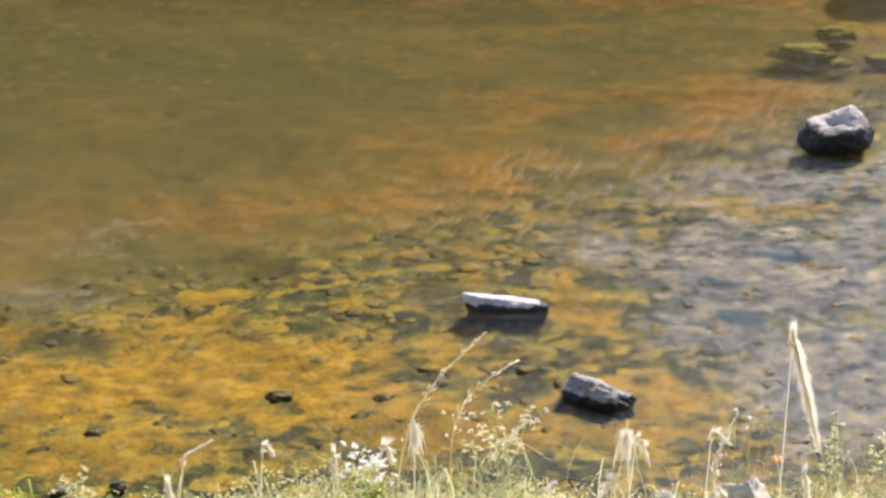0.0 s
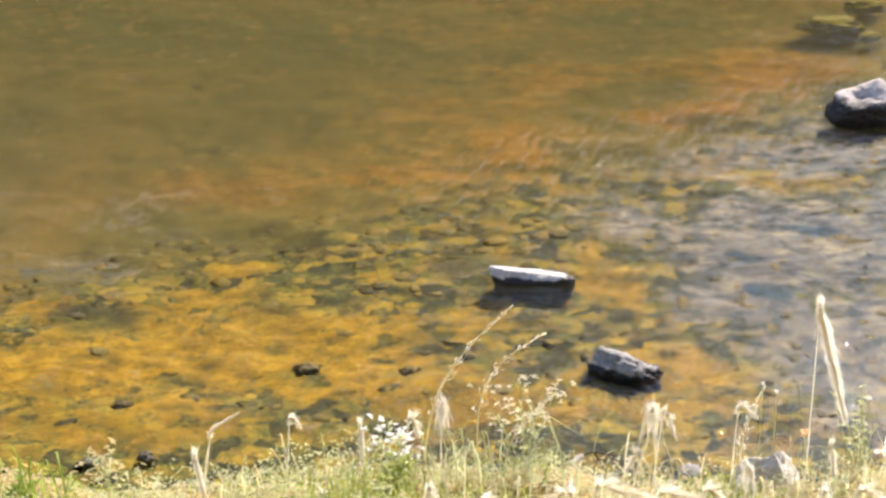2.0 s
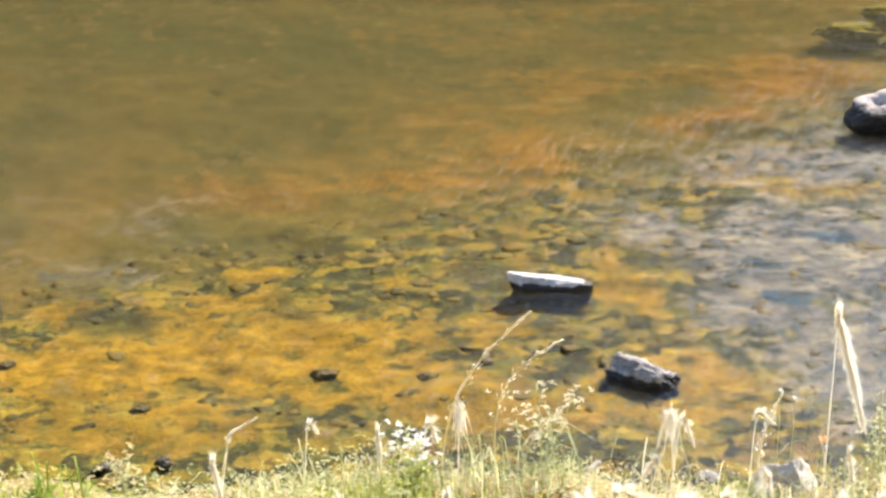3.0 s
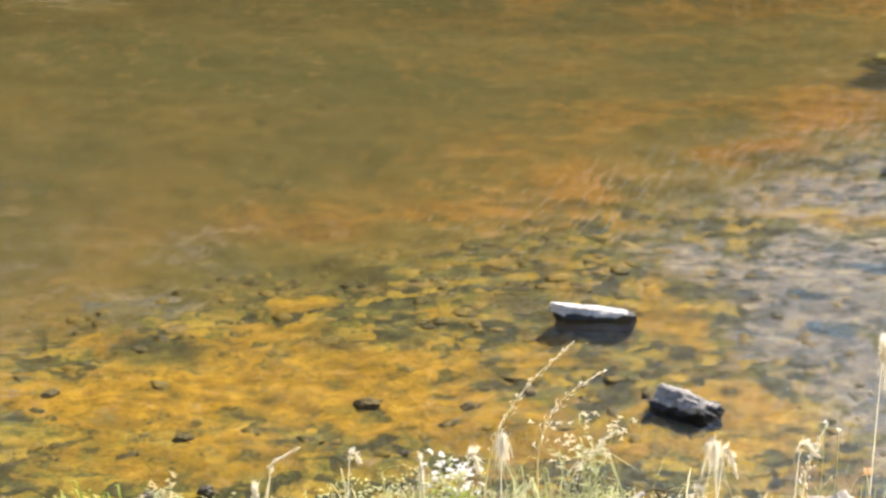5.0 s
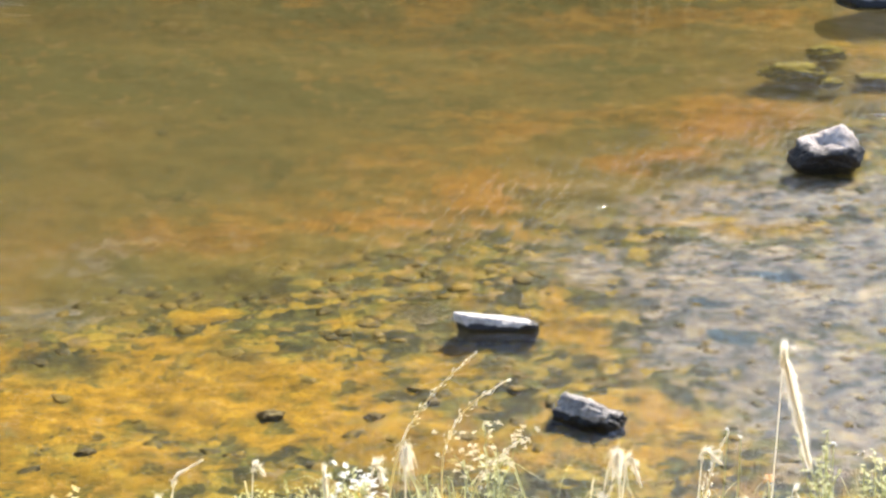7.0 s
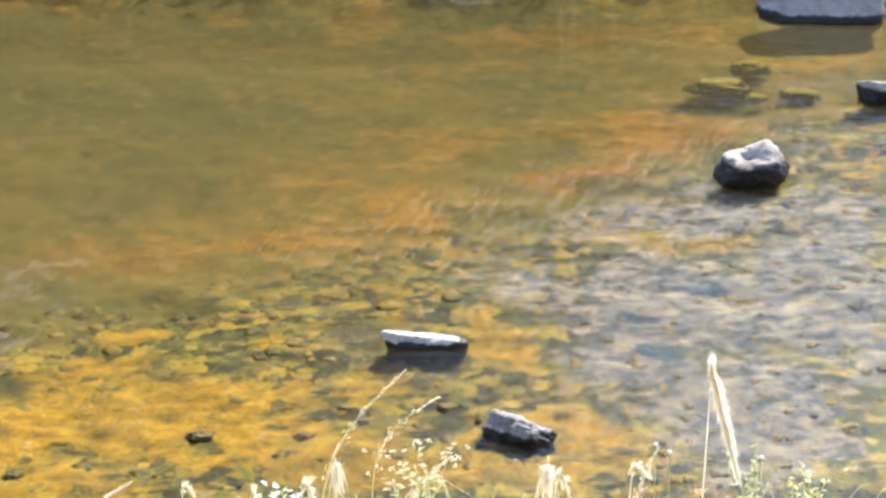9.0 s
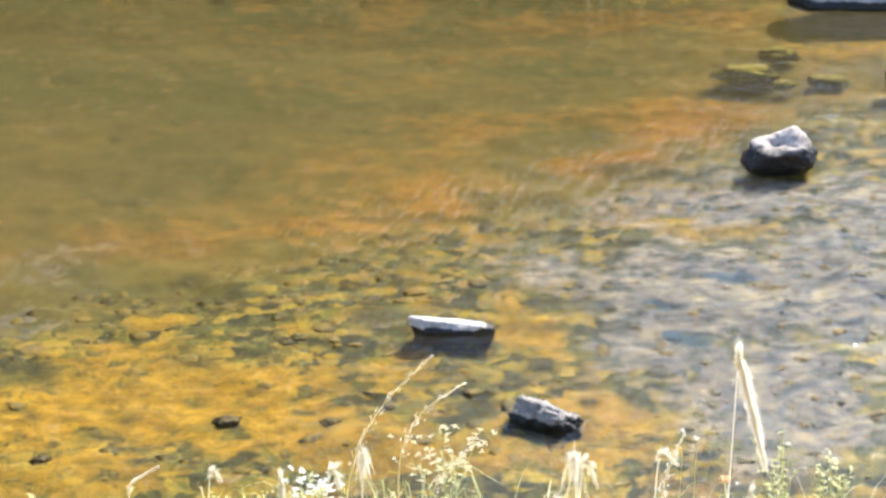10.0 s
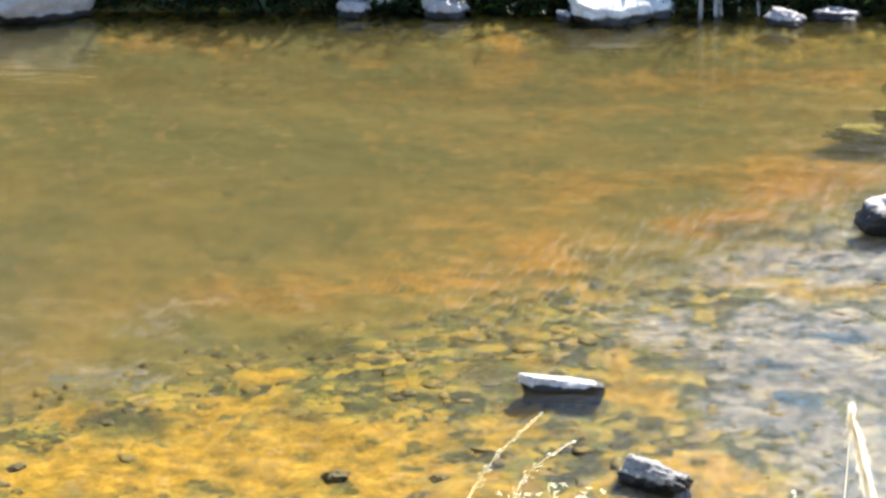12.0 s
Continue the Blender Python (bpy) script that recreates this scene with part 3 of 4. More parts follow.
def sheet(name, xs, ys, height, mat, fields):
    X, Y = np.meshgrid(xs, ys)
    x, y = X.ravel(), Y.ravel()
    z = height(x, y)
    nx, ny = len(xs), len(ys)
    i = np.arange(nx * ny).reshape(ny, nx)
    quads = np.stack([i[:-1, :-1], i[:-1, 1:], i[1:, 1:], i[1:, :-1]], -1).reshape(-1, 4)
    me = bpy.data.meshes.new(name)
    me.vertices.add(len(x))
    me.vertices.foreach_set("co", np.stack([x, y, z], -1).ravel())
    me.loops.add(quads.size)
    me.loops.foreach_set("vertex_index", quads.ravel())
    me.polygons.add(len(quads))
    me.polygons.foreach_set("loop_start", np.arange(0, quads.size, 4))
    me.update(calc_edges=True)
    me.validate()
    for key, values in fields(x, y).items():
        me.attributes.new(key, "FLOAT", "POINT").data.foreach_set("value", values.astype(np.float32))
    me.materials.append(mat)
    me.shade_smooth()
    return new(name, me)


# ---------------------------------------------------------------- ground and water
def bed_fields(x, y):
    e = NEAR_EDGE + 0.20 * fbm(x * 1.3, x * 0 + 3, 4, 2)
    f = FAR_EDGE + 0.3 * fbm(x * 0.5, x * 0 + 9, 3, 5)
    far_out = sstep(np.abs(x), 3.0, 5.0)
    return {"silt": spots(x, y, SILT_FIELD + SILT_RIFFLE) * (1 - far_out) + 0.3 * far_out, "rust": spots(x, y, RUST_LIP + RUST_FAR), "sky_sheen": spots(x, y, SKY_SHEEN),
            "weed": spots(x, y, WEED_BAND + WEED_NEAR + RIFFLE_REFLECTIONS), "green": spots(x, y, GREEN), "shore": sstep(e + 1.15 - y, 0.0, 0.9),
            "mud": sstep(depth_at(x, y), 0.17, 0.32), "dry": np.maximum(sstep(e - y, -0.03, 0.12), sstep(y - f, -0.03, 0.12))}


ground = tagged(sheet("ground", ticks(-3.9, 3.9, 0.035, 900), ticks(6.2, 16.6, 0.035, 900), ground_z, MAT_BED, bed_fields),
                "stream bed of ochre silt between dry stony banks", "ground", kind="structure")


# small patches of broken, sparkling water
GLINTS = [(-0.07, 9.68, 0.20, 0.10, 0, 1.7), (0.2, 9.72, 0.08, 0.05, 0, 1.2), (0.55, 10.05, 0.05, 0.04, 0, 1.0), (1.84, 9.82, 0.08, 0.05, 0, 1.5), (2.5, 12.4, 0.10, 0.06, 0, 1.5), (0.80, 10.9, 0.14, 0.12, 0, 0.55), (0.75, 15.1, 0.3, 0.12, 0, 0.7)]


def water_fields(x, y):
    d = np.clip(depth_at(x, y), 0, 2)
    riffle = np.clip(sstep(x - 0.55 * (y - 9.5) + 0.25 * fbm(x, y, 3, 31), -0.7, 1.2) * sstep(14.0 - y, -1.0, 2.0), 0, 1)
    seam = np.exp(-((y - (11.25 + 0.55 * (x - 0.6))) / 0.55) ** 2) * sstep(x, -0.9, 0.6)
    riffle = np.clip(riffle + 0.35 * seam + 0.12 * sstep(y, 8.2, 9.2) + 0.32 * sstep(y, 9.4, 10.2) * sstep(12.5 - y, 0, 1.0) + 0.35 * sstep(y, 14.4, 15.3), 0, 1)
    return {"murk": np.clip(1 - np.exp(-1.9 * np.clip(d - 0.10, 0, 2)), 0, 0.64), "riffle": riffle, "glint": spots(x, y, GLINTS), "lip": np.clip(seam + 0.4 * sstep(y, 9.6, 10.4) * sstep(11.8 - y, 0, 0.8), 0, 1)}


def water_z(x, y):
    k = sstep(x - 0.55 * (y - 9.5), -0.2, 1.5)
    return (0.0015 + 0.005 * k) * fbm(x * 2.2 + y * 0.9, y * 3.4 - x * 0.8, 3, 41)


water = tagged(sheet("water", ticks(-3.9, 3.9, 0.05, 900), ticks(7.2, 16.6, 0.05, 1.0), water_z, MAT_WATER, water_fields),
               "clear shallow stream with small ripples over ochre silt", "water", kind="structure")
water.visible_shadow = False


# ---------------------------------------------------------------- stones
def rock_mesh(name, size, mat, seed, cuts=9, rough=0.10, detail=4, taper=0.0, square=0.0, planes=(), bumps=(), root=1.0):
    """A stone: a sphere squared, worn flat by planes (normal, distance), swollen by bumps (x, y, height, radius),
    tapered along x, then pitted. root stretches the part below its middle down to the bed."""
    rnd = random.Random(seed)
    bm = bmesh.new()
    bmesh.ops.create_icosphere(bm, subdivisions=detail, radius=1.0)
    flats = [(Vector(n).normalized(), d) for n, d in planes]
    for _ in range(cuts):
        n = Vector((rnd.gauss(0, 1), rnd.gauss(0, 1), rnd.gauss(0, 0.8))).normalized()
        flats.append((n, rnd.uniform(0.66, 0.92)))
    off = Vector((rnd.uniform(-50, 50), rnd.uniform(-50, 50), rnd.uniform(-50, 50)))
    for v in bm.verts:
        p = v.co.copy()
        if square:
            m = max(abs(p.x), abs(p.y), abs(p.z))
            p = p.lerp(p / m * 0.9, square)
        if p.z > -0.1:
            for bx, by, h, r in bumps:
                p.z += h * math.exp(-((p.x - bx) ** 2 + (p.y - by) ** 2) / (r * r))
        for n, d in flats:
            over = p.dot(n) - d
            if over > 0:
                p -= n * over * 0.92
        q = p * 1.6 + off
        p += v.co * (rough * noise.noise(q) + rough * 0.6 * noise.noise(q * 2.7) + rough * 0.42 * noise.noise(q * 6.5) + rough * 0.28 * noise.noise(q * 14))
        k = 1.0 - taper * (p.x + 1) / 2
        v.co = Vector((p.x * size[0], p.y * size[1] * (1 - taper * 0.4 * (p.x + 1) / 2), p.z * size[2] * (k if p.z > 0 else root)))
    me = bpy.data.meshes.new(name)
    bm.to_mesh(me)
    bm.free()
    me.materials.append(mat)
    me.shade_smooth()
    return me


def stone(name, m, me, label, category="stone", group=""):
    ob = new(name, me)
    ob.matrix_world = m
    return tagged(ob, label, category, group)


stone("flat_stone", pose(0.262, 9.50, 0.0, 0, 0, -3),
      rock_mesh("flat_stone", (0.205, 0.100, 0.096), MAT_PALE, 3, 0, 0.085, 5, square=0.74, taper=0.58, root=2.0,
                planes=(((0.05, 0.37, 1), 0.47), ((-1, -0.5, 0.1), 0.88), ((-0.1, -1, 0.50), 0.62), ((0, -1, -0.45), 0.76), ((1, -0.9, 0.1), 0.84), ((1, 0.9, 0.1), 0.86), ((1, 0, 0.8), 0.84))),
      "long pale flat stone with dry sunlit top in shallow water")
stone("jagged_stone", pose(0.618, 8.59, 0.0, 0, 0, -26),
      rock_mesh("jagged_stone", (0.172, 0.088, 0.100), MAT_GREY, 12, 2, 0.23, 5, square=0.62, taper=0.30, root=1.4,
                planes=(((0.22, 0.35, 1), 0.70), ((-1, -0.1, 0.45), 0.86), ((0.1, -1, 0.25), 0.80), ((1, -0.3, 0.3), 0.88)),
                bumps=((-0.62, 0.2, 0.34, 0.35), (0.1, 0.3, 0.10, 0.25), (-0.15, -0.45, -0.35, 0.22), (0.35, -0.4, -0.22, 0.18), (0.55, 0.1, 0.14, 0.2))),
      "small jagged dark grey stone, wet at the waterline")
stone("lumpy_stone", pose(2.098, 11.58, 0.02, 0, 0, 4),
      rock_mesh("lumpy_stone", (0.198, 0.16, 0.120), MAT_WET_SHADED, 21, 0, 0.12, 5, square=0.10, root=1.6,
                planes=(((0.0, -1, -0.35), 0.60),), bumps=((0.40, 0.05, 0.62, 0.46), (-0.60, 0.05, 0.12, 0.35), (-0.08, -0.25, -0.30, 0.24))),
      "rounded lumpy grey stone standing in the riffle")
stone("slab_boulder", pose(3.05, 14.62, 0.03, 3, 0, -3), rock_mesh("slab_boulder", (0.45, 0.28, 0.23), MAT_SLAB, 33, 3, 0.09, 5, square=0.6, root=1.6, planes=(((0, -1, 0.55), 0.72), ((-1, -0.4, 0.3), 0.86), ((0.05, 0.1, 1), 0.86))),
      "broad flat grey slab standing in the far shallows", "boulder")
stone("dark_stone", pose(3.15, 12.92, 0.0, 0, 4, 10), rock_mesh("dark_stone", (0.23, 0.13, 0.13), MAT_SHELF, 35, 3, 0.08, 5, square=0.6, root=1.6, planes=(((0.1, 0.36, 1), 0.52), ((0, -1, -0.2), 0.7))),
      "low dark stone with a thin sunlit top edge")
for i, (x, y, a, b, c, turn) in enumerate(((2.17, 13.26, 0.21, 0.14, 0.13, 0), (2.42, 13.62, 0.13, 0.09, 0.09, 12), (2.66, 13.10, 0.13, 0.09, 0.07, -15), (2.36, 13.02, 0.07, 0.06, 0.05, 30))):
    stone("mossy_stone", pose(x, y, -0.85 * c - 0.105, 0, 0, turn), rock_mesh("mossy_stone", (a, b, c), MAT_MOSSY, 37 + i, 4, 0.26, 5, square=0.2, root=1.5, planes=(((0, -1, 0.1), 0.66),)),
          "dark stone with yellow-green moss on top, awash in the shallows", group="mossy stones")
# white flecks of foam and glint on the water, shaped as little stones
for i, (x, y, s) in enumerate(((2.53, 12.32, 0.030), (2.92, 12.07, 0.035), (1.855, 9.78, 0.018))):
    stone("small_wet_stone", pose(x, y, -0.004, 0, 0, 40 * i), rock_mesh("small_wet_stone", (s * 1.5, s * 0.8, s * 0.4), MAT_GREY, 51 + i, 6, 0.2, 3),
          "small stone tip standing in for a white foam fleck", group="stone tips")
for i, (x, y, s) in enumerate(((-0.73, 8.79, 0.075), (-1.47, 8.45, 0.06), (-0.29, 8.77, 0.055), (-2.12, 8.88, 0.055), (-0.04, 8.92, 0.055))):
    stone("sunken_stone", pose(x, y - 0.1, gz(x, y - 0.1) + s * 0.2, 0, 0, 20 * i), rock_mesh("sunken_stone", (s * 0.8, s * 0.6, s * 0.34), MAT_DARK, 61 + i, 9, 0.4, 4),
          "dark stone lying on the ochre silt under water", group="sunken stones")
# stones of the near bank
stone("bank_stone", pose(1.115, 7.44, 0.115, 0, 8, 12), rock_mesh("bank_stone", (0.15, 0.11, 0.165), MAT_BANK, 71, 3, 0.16, 5, square=0.2, planes=(((-0.85, -0.75, 0.25), 0.42), ((0.75, -0.25, 0.75), 0.52), ((-0.2, 0.5, 1), 0.72), ((0.2, -1, 0.1), 0.70))),
      "dusty pale stone with dark cracks on the grassy bank", group="bank stones")
stone("bank_stone", pose(-1.30, 7.84, -0.005, 0, 0, 0), rock_mesh("bank_stone", (0.040, 0.032, 0.024), MAT_DARK, 73, 8, 0.4, 4),
      "small dark wet stone at the water's edge", group="bank stones")
stone("bank_stone", pose(0.33, 7.75, 0.012, 0, 0, 10), rock_mesh("bank_stone", (0.06, 0.045, 0.035), MAT_DARK, 74, 8, 0.35, 4),
      "small dark wet stone at the water's edge", group="bank stones")
stone("bank_stone", pose(0.82, 7.70, 0.0, 0, 0, 30), rock_mesh("bank_stone", (0.07, 0.06, 0.05), MAT_GREY, 75, 9, 0.12, 3),
      "small grey stone half sunk in the bank", group="bank stones")
stone("bank_stone", pose(-1.53, 7.80, -0.005, 0, 0, 10), rock_mesh("bank_stone", (0.048, 0.034, 0.018), MAT_DARK, 76, 8, 0.4, 4),
      "small dark wet stone at the water's edge", group="bank stones")

stone("bank_stone", pose(0.385, 7.72, 0.055, 0, -42, 0), rock_mesh("bank_stone", (0.045, 0.02, 0.014), MAT_BANK, 78, 6, 0.12, 3),
      "thin white stone chip leaning on a dark stone", group="bank stones")

# far bank boulders along the waterline
FAR_STONES = [  # x, y, half sizes, turn, kind
    (-3.42, 15.78, 0.50, 0.36, 0.26, 5, "shade"), (-1.08, 15.66, 0.12, 0.10, 0.10, 0, "grey"), (-0.90, 15.86, 0.15, 0.12, 0.13, 20, "white"), (-0.44, 15.66, 0.17, 0.13, 0.13, -10, "grey"),
    (0.72, 15.56, 0.28, 0.22, 0.20, 8, "white"), (1.02, 15.66, 0.16, 0.14, 0.13, -12, "white"), (1.95, 15.42, 0.14, 0.10, 0.10, -6, "grey"), (2.33, 15.58, 0.18, 0.11, 0.06, 5, "grey"),
    (-2.62, 16.05, 0.22, 0.17, 0.16, 30, "shade"), (0.42, 15.52, 0.07, 0.05, 0.06, 0, "grey")]
for i, (x, y, a, b, c, turn, look_of) in enumerate(FAR_STONES):
    flat = (((0.1, -0.42, 1), 0.45), ((0, -1, 0.9), 0.66)) if look_of == "white" else (((0.2, -0.12, 1), 0.50), ((-0.3, -1, 0.2), 0.66), ((0.9, -0.5, 0.4), 0.7)) if look_of == "grey" else ()
    stone("bank_boulder", pose(x, y, max(0, gz(x, y)) + c * 0.35, 0, 0, turn), rock_mesh("bank_boulder", (a, b, c), MAT_BOULDER if look_of == "white" else MAT_SLAB, 81 + i, 4, 0.22, square=0.3, planes=flat),
          {"white": "sunlit white boulder at the far waterline", "grey": "grey stone with a sunlit top at the far waterline", "shade": "grey boulder in the shade of the far bank"}[look_of], "boulder", "far bank boulders")

# cobbles of the bed: those of the middle stretch one by one, the rest joined
cobble_shapes = []
for k in range(8):
    cobble_shapes.append(rock_mesh("cobble", (1.0, 0.78, 0.24), MAT_COBBLE, 200 + k, 9, 0.36, 2))
rnd = random.Random(5)
loose, joined = 0, Soup()
for _ in range(4600):
    x, y = rnd.uniform(-3.2, 3.4), rnd.uniform(8.0, 15.4)
    sx, sy = np.array([x]), np.array([y])
    silt, mudd = spots(sx, sy, SILT_FIELD + SILT_RIFFLE)[0], float(sstep(depth_at(x, y), 0.22, 0.42))
    if rnd.random() < 0.93 * min(1, silt * 1.15) + 0.97 * mudd:
        continue
    s = 0.012 + 0.058 * rnd.random() ** 2.6
    if (y > 13.9 and s > 0.02) or (x > 0.7 and s > 0.046) or (0.0 < x < 0.72 and 9.28 < y < 9.95 and (x > 0.40 or y < 9.66)):
        continue
    m = pose(x, y, gz(x, y) - s * 0.05, rnd.uniform(-12, 12), rnd.uniform(-12, 12), rnd.uniform(0, 360)) @ Matrix.Diagonal((s, s * rnd.uniform(0.8, 1.2), s, 1))
    me = rnd.choice(cobble_shapes)
    if loose < 300 and -1.2 < x < 1.4 and 9.2 < y < 10.8 and s > 0.026:
        ob = new("cobble", me)
        ob.parent, ob.matrix_world = ground, m
        loose += 1
    else:
        joined.add([m @ v.co for v in me.vertices], [tuple(p.vertices) for p in me.polygons])
rest = new("gravel", joined.mesh("gravel", MAT_COBBLE))
tagged(rest, "algae coated cobbles and gravel on the stream bed", "gravel", kind="stuff")


# ---------------------------------------------------------------- plants of the near bank
def foxtail(base, tip, droop, head, spread=0.035, lean=(0, 0, 0), label="", leaves=2):
    """Foxtail grass: a thin stem up to tip, and a silky seed head that nods along droop."""
    base, tip = Vector(base), Vector(tip)
    root = thing("foxtail_grass", Matrix.Translation(base), label or "dry foxtail grass with silky backlit seed head", "grass", "foxtail grasses")
    pts = arc((0, 0, 0), tip - base, 0, lean)
    s = Soup()
    s.tube(pts, [0.0026 - 0.0011 * i / 8 for i in range(9)], 5)
    stem = part("stem", s.mesh("stem", MAT_AWN), root)
    s = Soup()
    d = Vector(droop).normalized()
    start = (pts[-1] - pts[-2]).normalized()
    p, spine = pts[-1].copy(), []
    for i in range(13):
        u = i / 12
        spine.append(p.copy())
        p = p + (start.lerp(d, min(1, u * max(2.2, head * 24)))).normalized() * head / 12
    s.tube(spine, [0.0016] * 13, 4)
    if d.z > 0 and head <= 0.12:
        # a mop of hairs that rise from the top of the stem and fall over
        for i in range(int(1300 * head) + 90):
            q = spine[random.randint(0, 7)]
            side = Vector((random.gauss(0, 1), random.gauss(0, 1), 0)).normalized()
            w = (d * 1.0 + side * random.uniform(0.1, 0.55) + Vector((0, 0, 0.5))).normalized()
            s.awn(q, w, (head * 0.5 + spread) * random.uniform(0.6, 1.3), 0.0018, random.uniform(0.5, 1.8))
            if i % 7 == 0:
                s.leaf(q, w, 0.016, 0.004, side)
    else:
        # a long plume that hangs along its spine, dense at the bend, with loose hairs round it
        for i in range(int(130 * head)):
            s.leaf(spine[0].lerp(spine[1], random.random()), (random.gauss(0, 0.6), random.gauss(0, 0.6), random.uniform(-1, 0.5)), 0.020, 0.006)
        for i in range(int(3600 * head) + 160):
            k = 0.3 + random.random() ** 1.25 * 11.65
            q = spine[int(k)].lerp(spine[int(k) + 1], k % 1)
            along = (spine[int(k) + 1] - spine[int(k)]).normalized()
            side = Vector((random.gauss(0, 1), random.gauss(0, 1), random.gauss(0, 1))).normalized()
            if i % 3 == 0:
                s.leaf(q, (along * 4.0 + side).normalized(), 0.016, 0.0050, side)
            grown = min(1.0, 0.35 + 0.4 * k) * min(1.0, 1.5 - k / 11)
            s.awn(q, (along * random.uniform(2.0, 6.0) + side).normalized(), spread * random.uniform(0.5, 1.5) * grown, 0.0014, 0.02)
    part("seed_head", s.mesh("seed_head", MAT_AWN), root, "silky cream seed head with long awns")
    for i in range(leaves):
        s = Soup()
        a = random.uniform(0, 2 * math.pi)
        out = Vector((math.cos(a), math.sin(a), 0))
        k = pts[1 + i]
        ln = random.uniform(0.10, 0.20)
        s.blade([k, k + out * ln * 0.25 + Vector((0, 0, ln * 0.5)), k + out * ln * 0.6 + Vector((0, 0, ln * 0.7)), k + out * ln + Vector((0, 0, ln * 0.45))],
                0.006, out.cross(Vector((0, 0, 1))))
        part("leaf", s.mesh("leaf", MAT_STRAW), stem)
    return root


def on_bank(x, y):
    return (x, y, gz(x, y) - 0.01)


FOX = [  # base x, tip x, y, z, droop x, droop z, head length, awn spread
    (1.22, 1.232, 7.35, 0.86, 0.27, -1, 0.56, 0.060), (-0.13, -0.13, 7.45, 0.40, 0.1, 1, 0.09, 0.06), (-0.29, -0.25, 7.40, 0.40, 0.3, -1, 0.10, 0.03),
    (-1.00, -1.02, 7.20, 0.34, 0.20, -1, 0.19, 0.035), (-1.04, -1.00, 7.50, 0.29, 1, 0.7, 0.15, 0.015), (0.68, 0.66, 7.40, 0.40, -0.1, 1, 0.10, 0.08), (0.66, 0.69, 7.42, 0.42, 0.35, -1, 0.14, 0.025),
    (0.95, 0.965, 7.40, 0.45, 0.75, -0.7, 0.11, 0.025), (-0.43, -0.43, 7.40, 0.36, 0.05, -1, 0.16, 0.03), (-0.72, -0.70, 7.50, 0.35, 0.5, -0.6, 0.06, 0.02), (-0.53, -0.54, 7.00, 0.30, 0.05, 1, 0.06, 0.05)]
FOX_NEAR = [
    (0.57, 0.60, 7.30, 0.30, -0.5, -0.9, 0.10, 0.03), (0.40, 0.42, 6.90, 0.40, 1, -0.25, 0.24, 0.060), (1.28, 1.33, 6.90, 0.39, 1, -0.4, 0.18, 0.04), (1.19, 1.21, 6.90, 0.36, 0.1, 1, 0.08, 0.06),
    (-0.02, 0.0, 6.90, 0.34, 0.6, 0.5, 0.08, 0.06), (0.30, 0.33, 6.92, 0.36, -0.9, -0.3, 0.14, 0.05), (0.78, 0.80, 6.95, 0.36, 0.7, -0.6, 0.12, 0.04), (1.00, 0.98, 7.0, 0.40, -0.4, 1, 0.08, 0.06),
    (-0.18, -0.17, 6.95, 0.34, 0.2, 1, 0.07, 0.06), (0.62, 0.64, 6.92, 0.36, 0.9, -0.15, 0.16, 0.05), (1.46, 1.49, 6.92, 0.38, 0.8, -0.5, 0.16, 0.04), (1.27, 1.285, 7.25, 0.37, 0.15, -1, 0.16, 0.03)]
for i, (bx, tx, y, z, dx, dz, hl, sp) in enumerate(FOX + FOX_NEAR):
    foxtail(on_bank(bx, y), (tx, y, z), (dx, random.uniform(-0.2, 0.2), dz), hl, sp * 1.35,
            label="tall dry foxtail grass, long drooping backlit plume" if i < 1 else "")


def brome(base, tip, lean):
    """Brome grass: an arching stem hung with small pointed spikelets."""
    base, tip = Vector(base), Vector(tip)
    root = thing("brome_grass", Matrix.Translation(base), "straw coloured brome grass with drooping spikelets", "grass", "brome grasses")
    pts = arc((0, 0, 0), tip - base, 0, lean, 16)
    s = Soup()
    s.tube(pts, [0.003 - 0.0014 * i / 16 for i in range(17)], 5)
    stem = part("stem", s.mesh("stem", MAT_STRAW), root)
    for k in range(44):
        u = 0.36 + 0.64 * k / 43
        i = min(15, int(u * 16))
        q, along = pts[i].lerp(pts[i + 1], u * 16 - i), (pts[i + 1] - pts[i]).normalized()
        side = Vector((random.gauss(0, 1), random.gauss(0, 1), random.gauss(0, 0.6))).normalized()
        reach = (0.045 * (1 - u) + 0.003) * random.uniform(0.3, 1.4)
        end = q + (along + side * 1.2).normalized() * reach
        s = Soup()
        s.tube([q, end], [0.0007, 0.0005], 3)
        for w in (-0.25, 0.0, 0.25):
            s.leaf(end, along + side * w + Vector((0, 0, -0.5 * (1 - u))), random.uniform(0.010, 0.020), 0.0031, side)
        part("spikelet", s.mesh("spikelet", MAT_AWN), stem)
    return root


brome(on_bank(-0.20, 7.5), (0.125, 7.5, 0.83), (-0.09, 0, 0.05))
brome(on_bank(0.02, 7.5), (0.245, 7.5, 0.72), (-0.10, 0, 0.10))
brome(on_bank(0.10, 7.45), (0.30, 7.45, 0.50), (-0.05, 0, 0.04))
brome(on_bank(1.00, 7.5), (1.07, 7.5, 0.50), (-0.03, 0, 0.02))


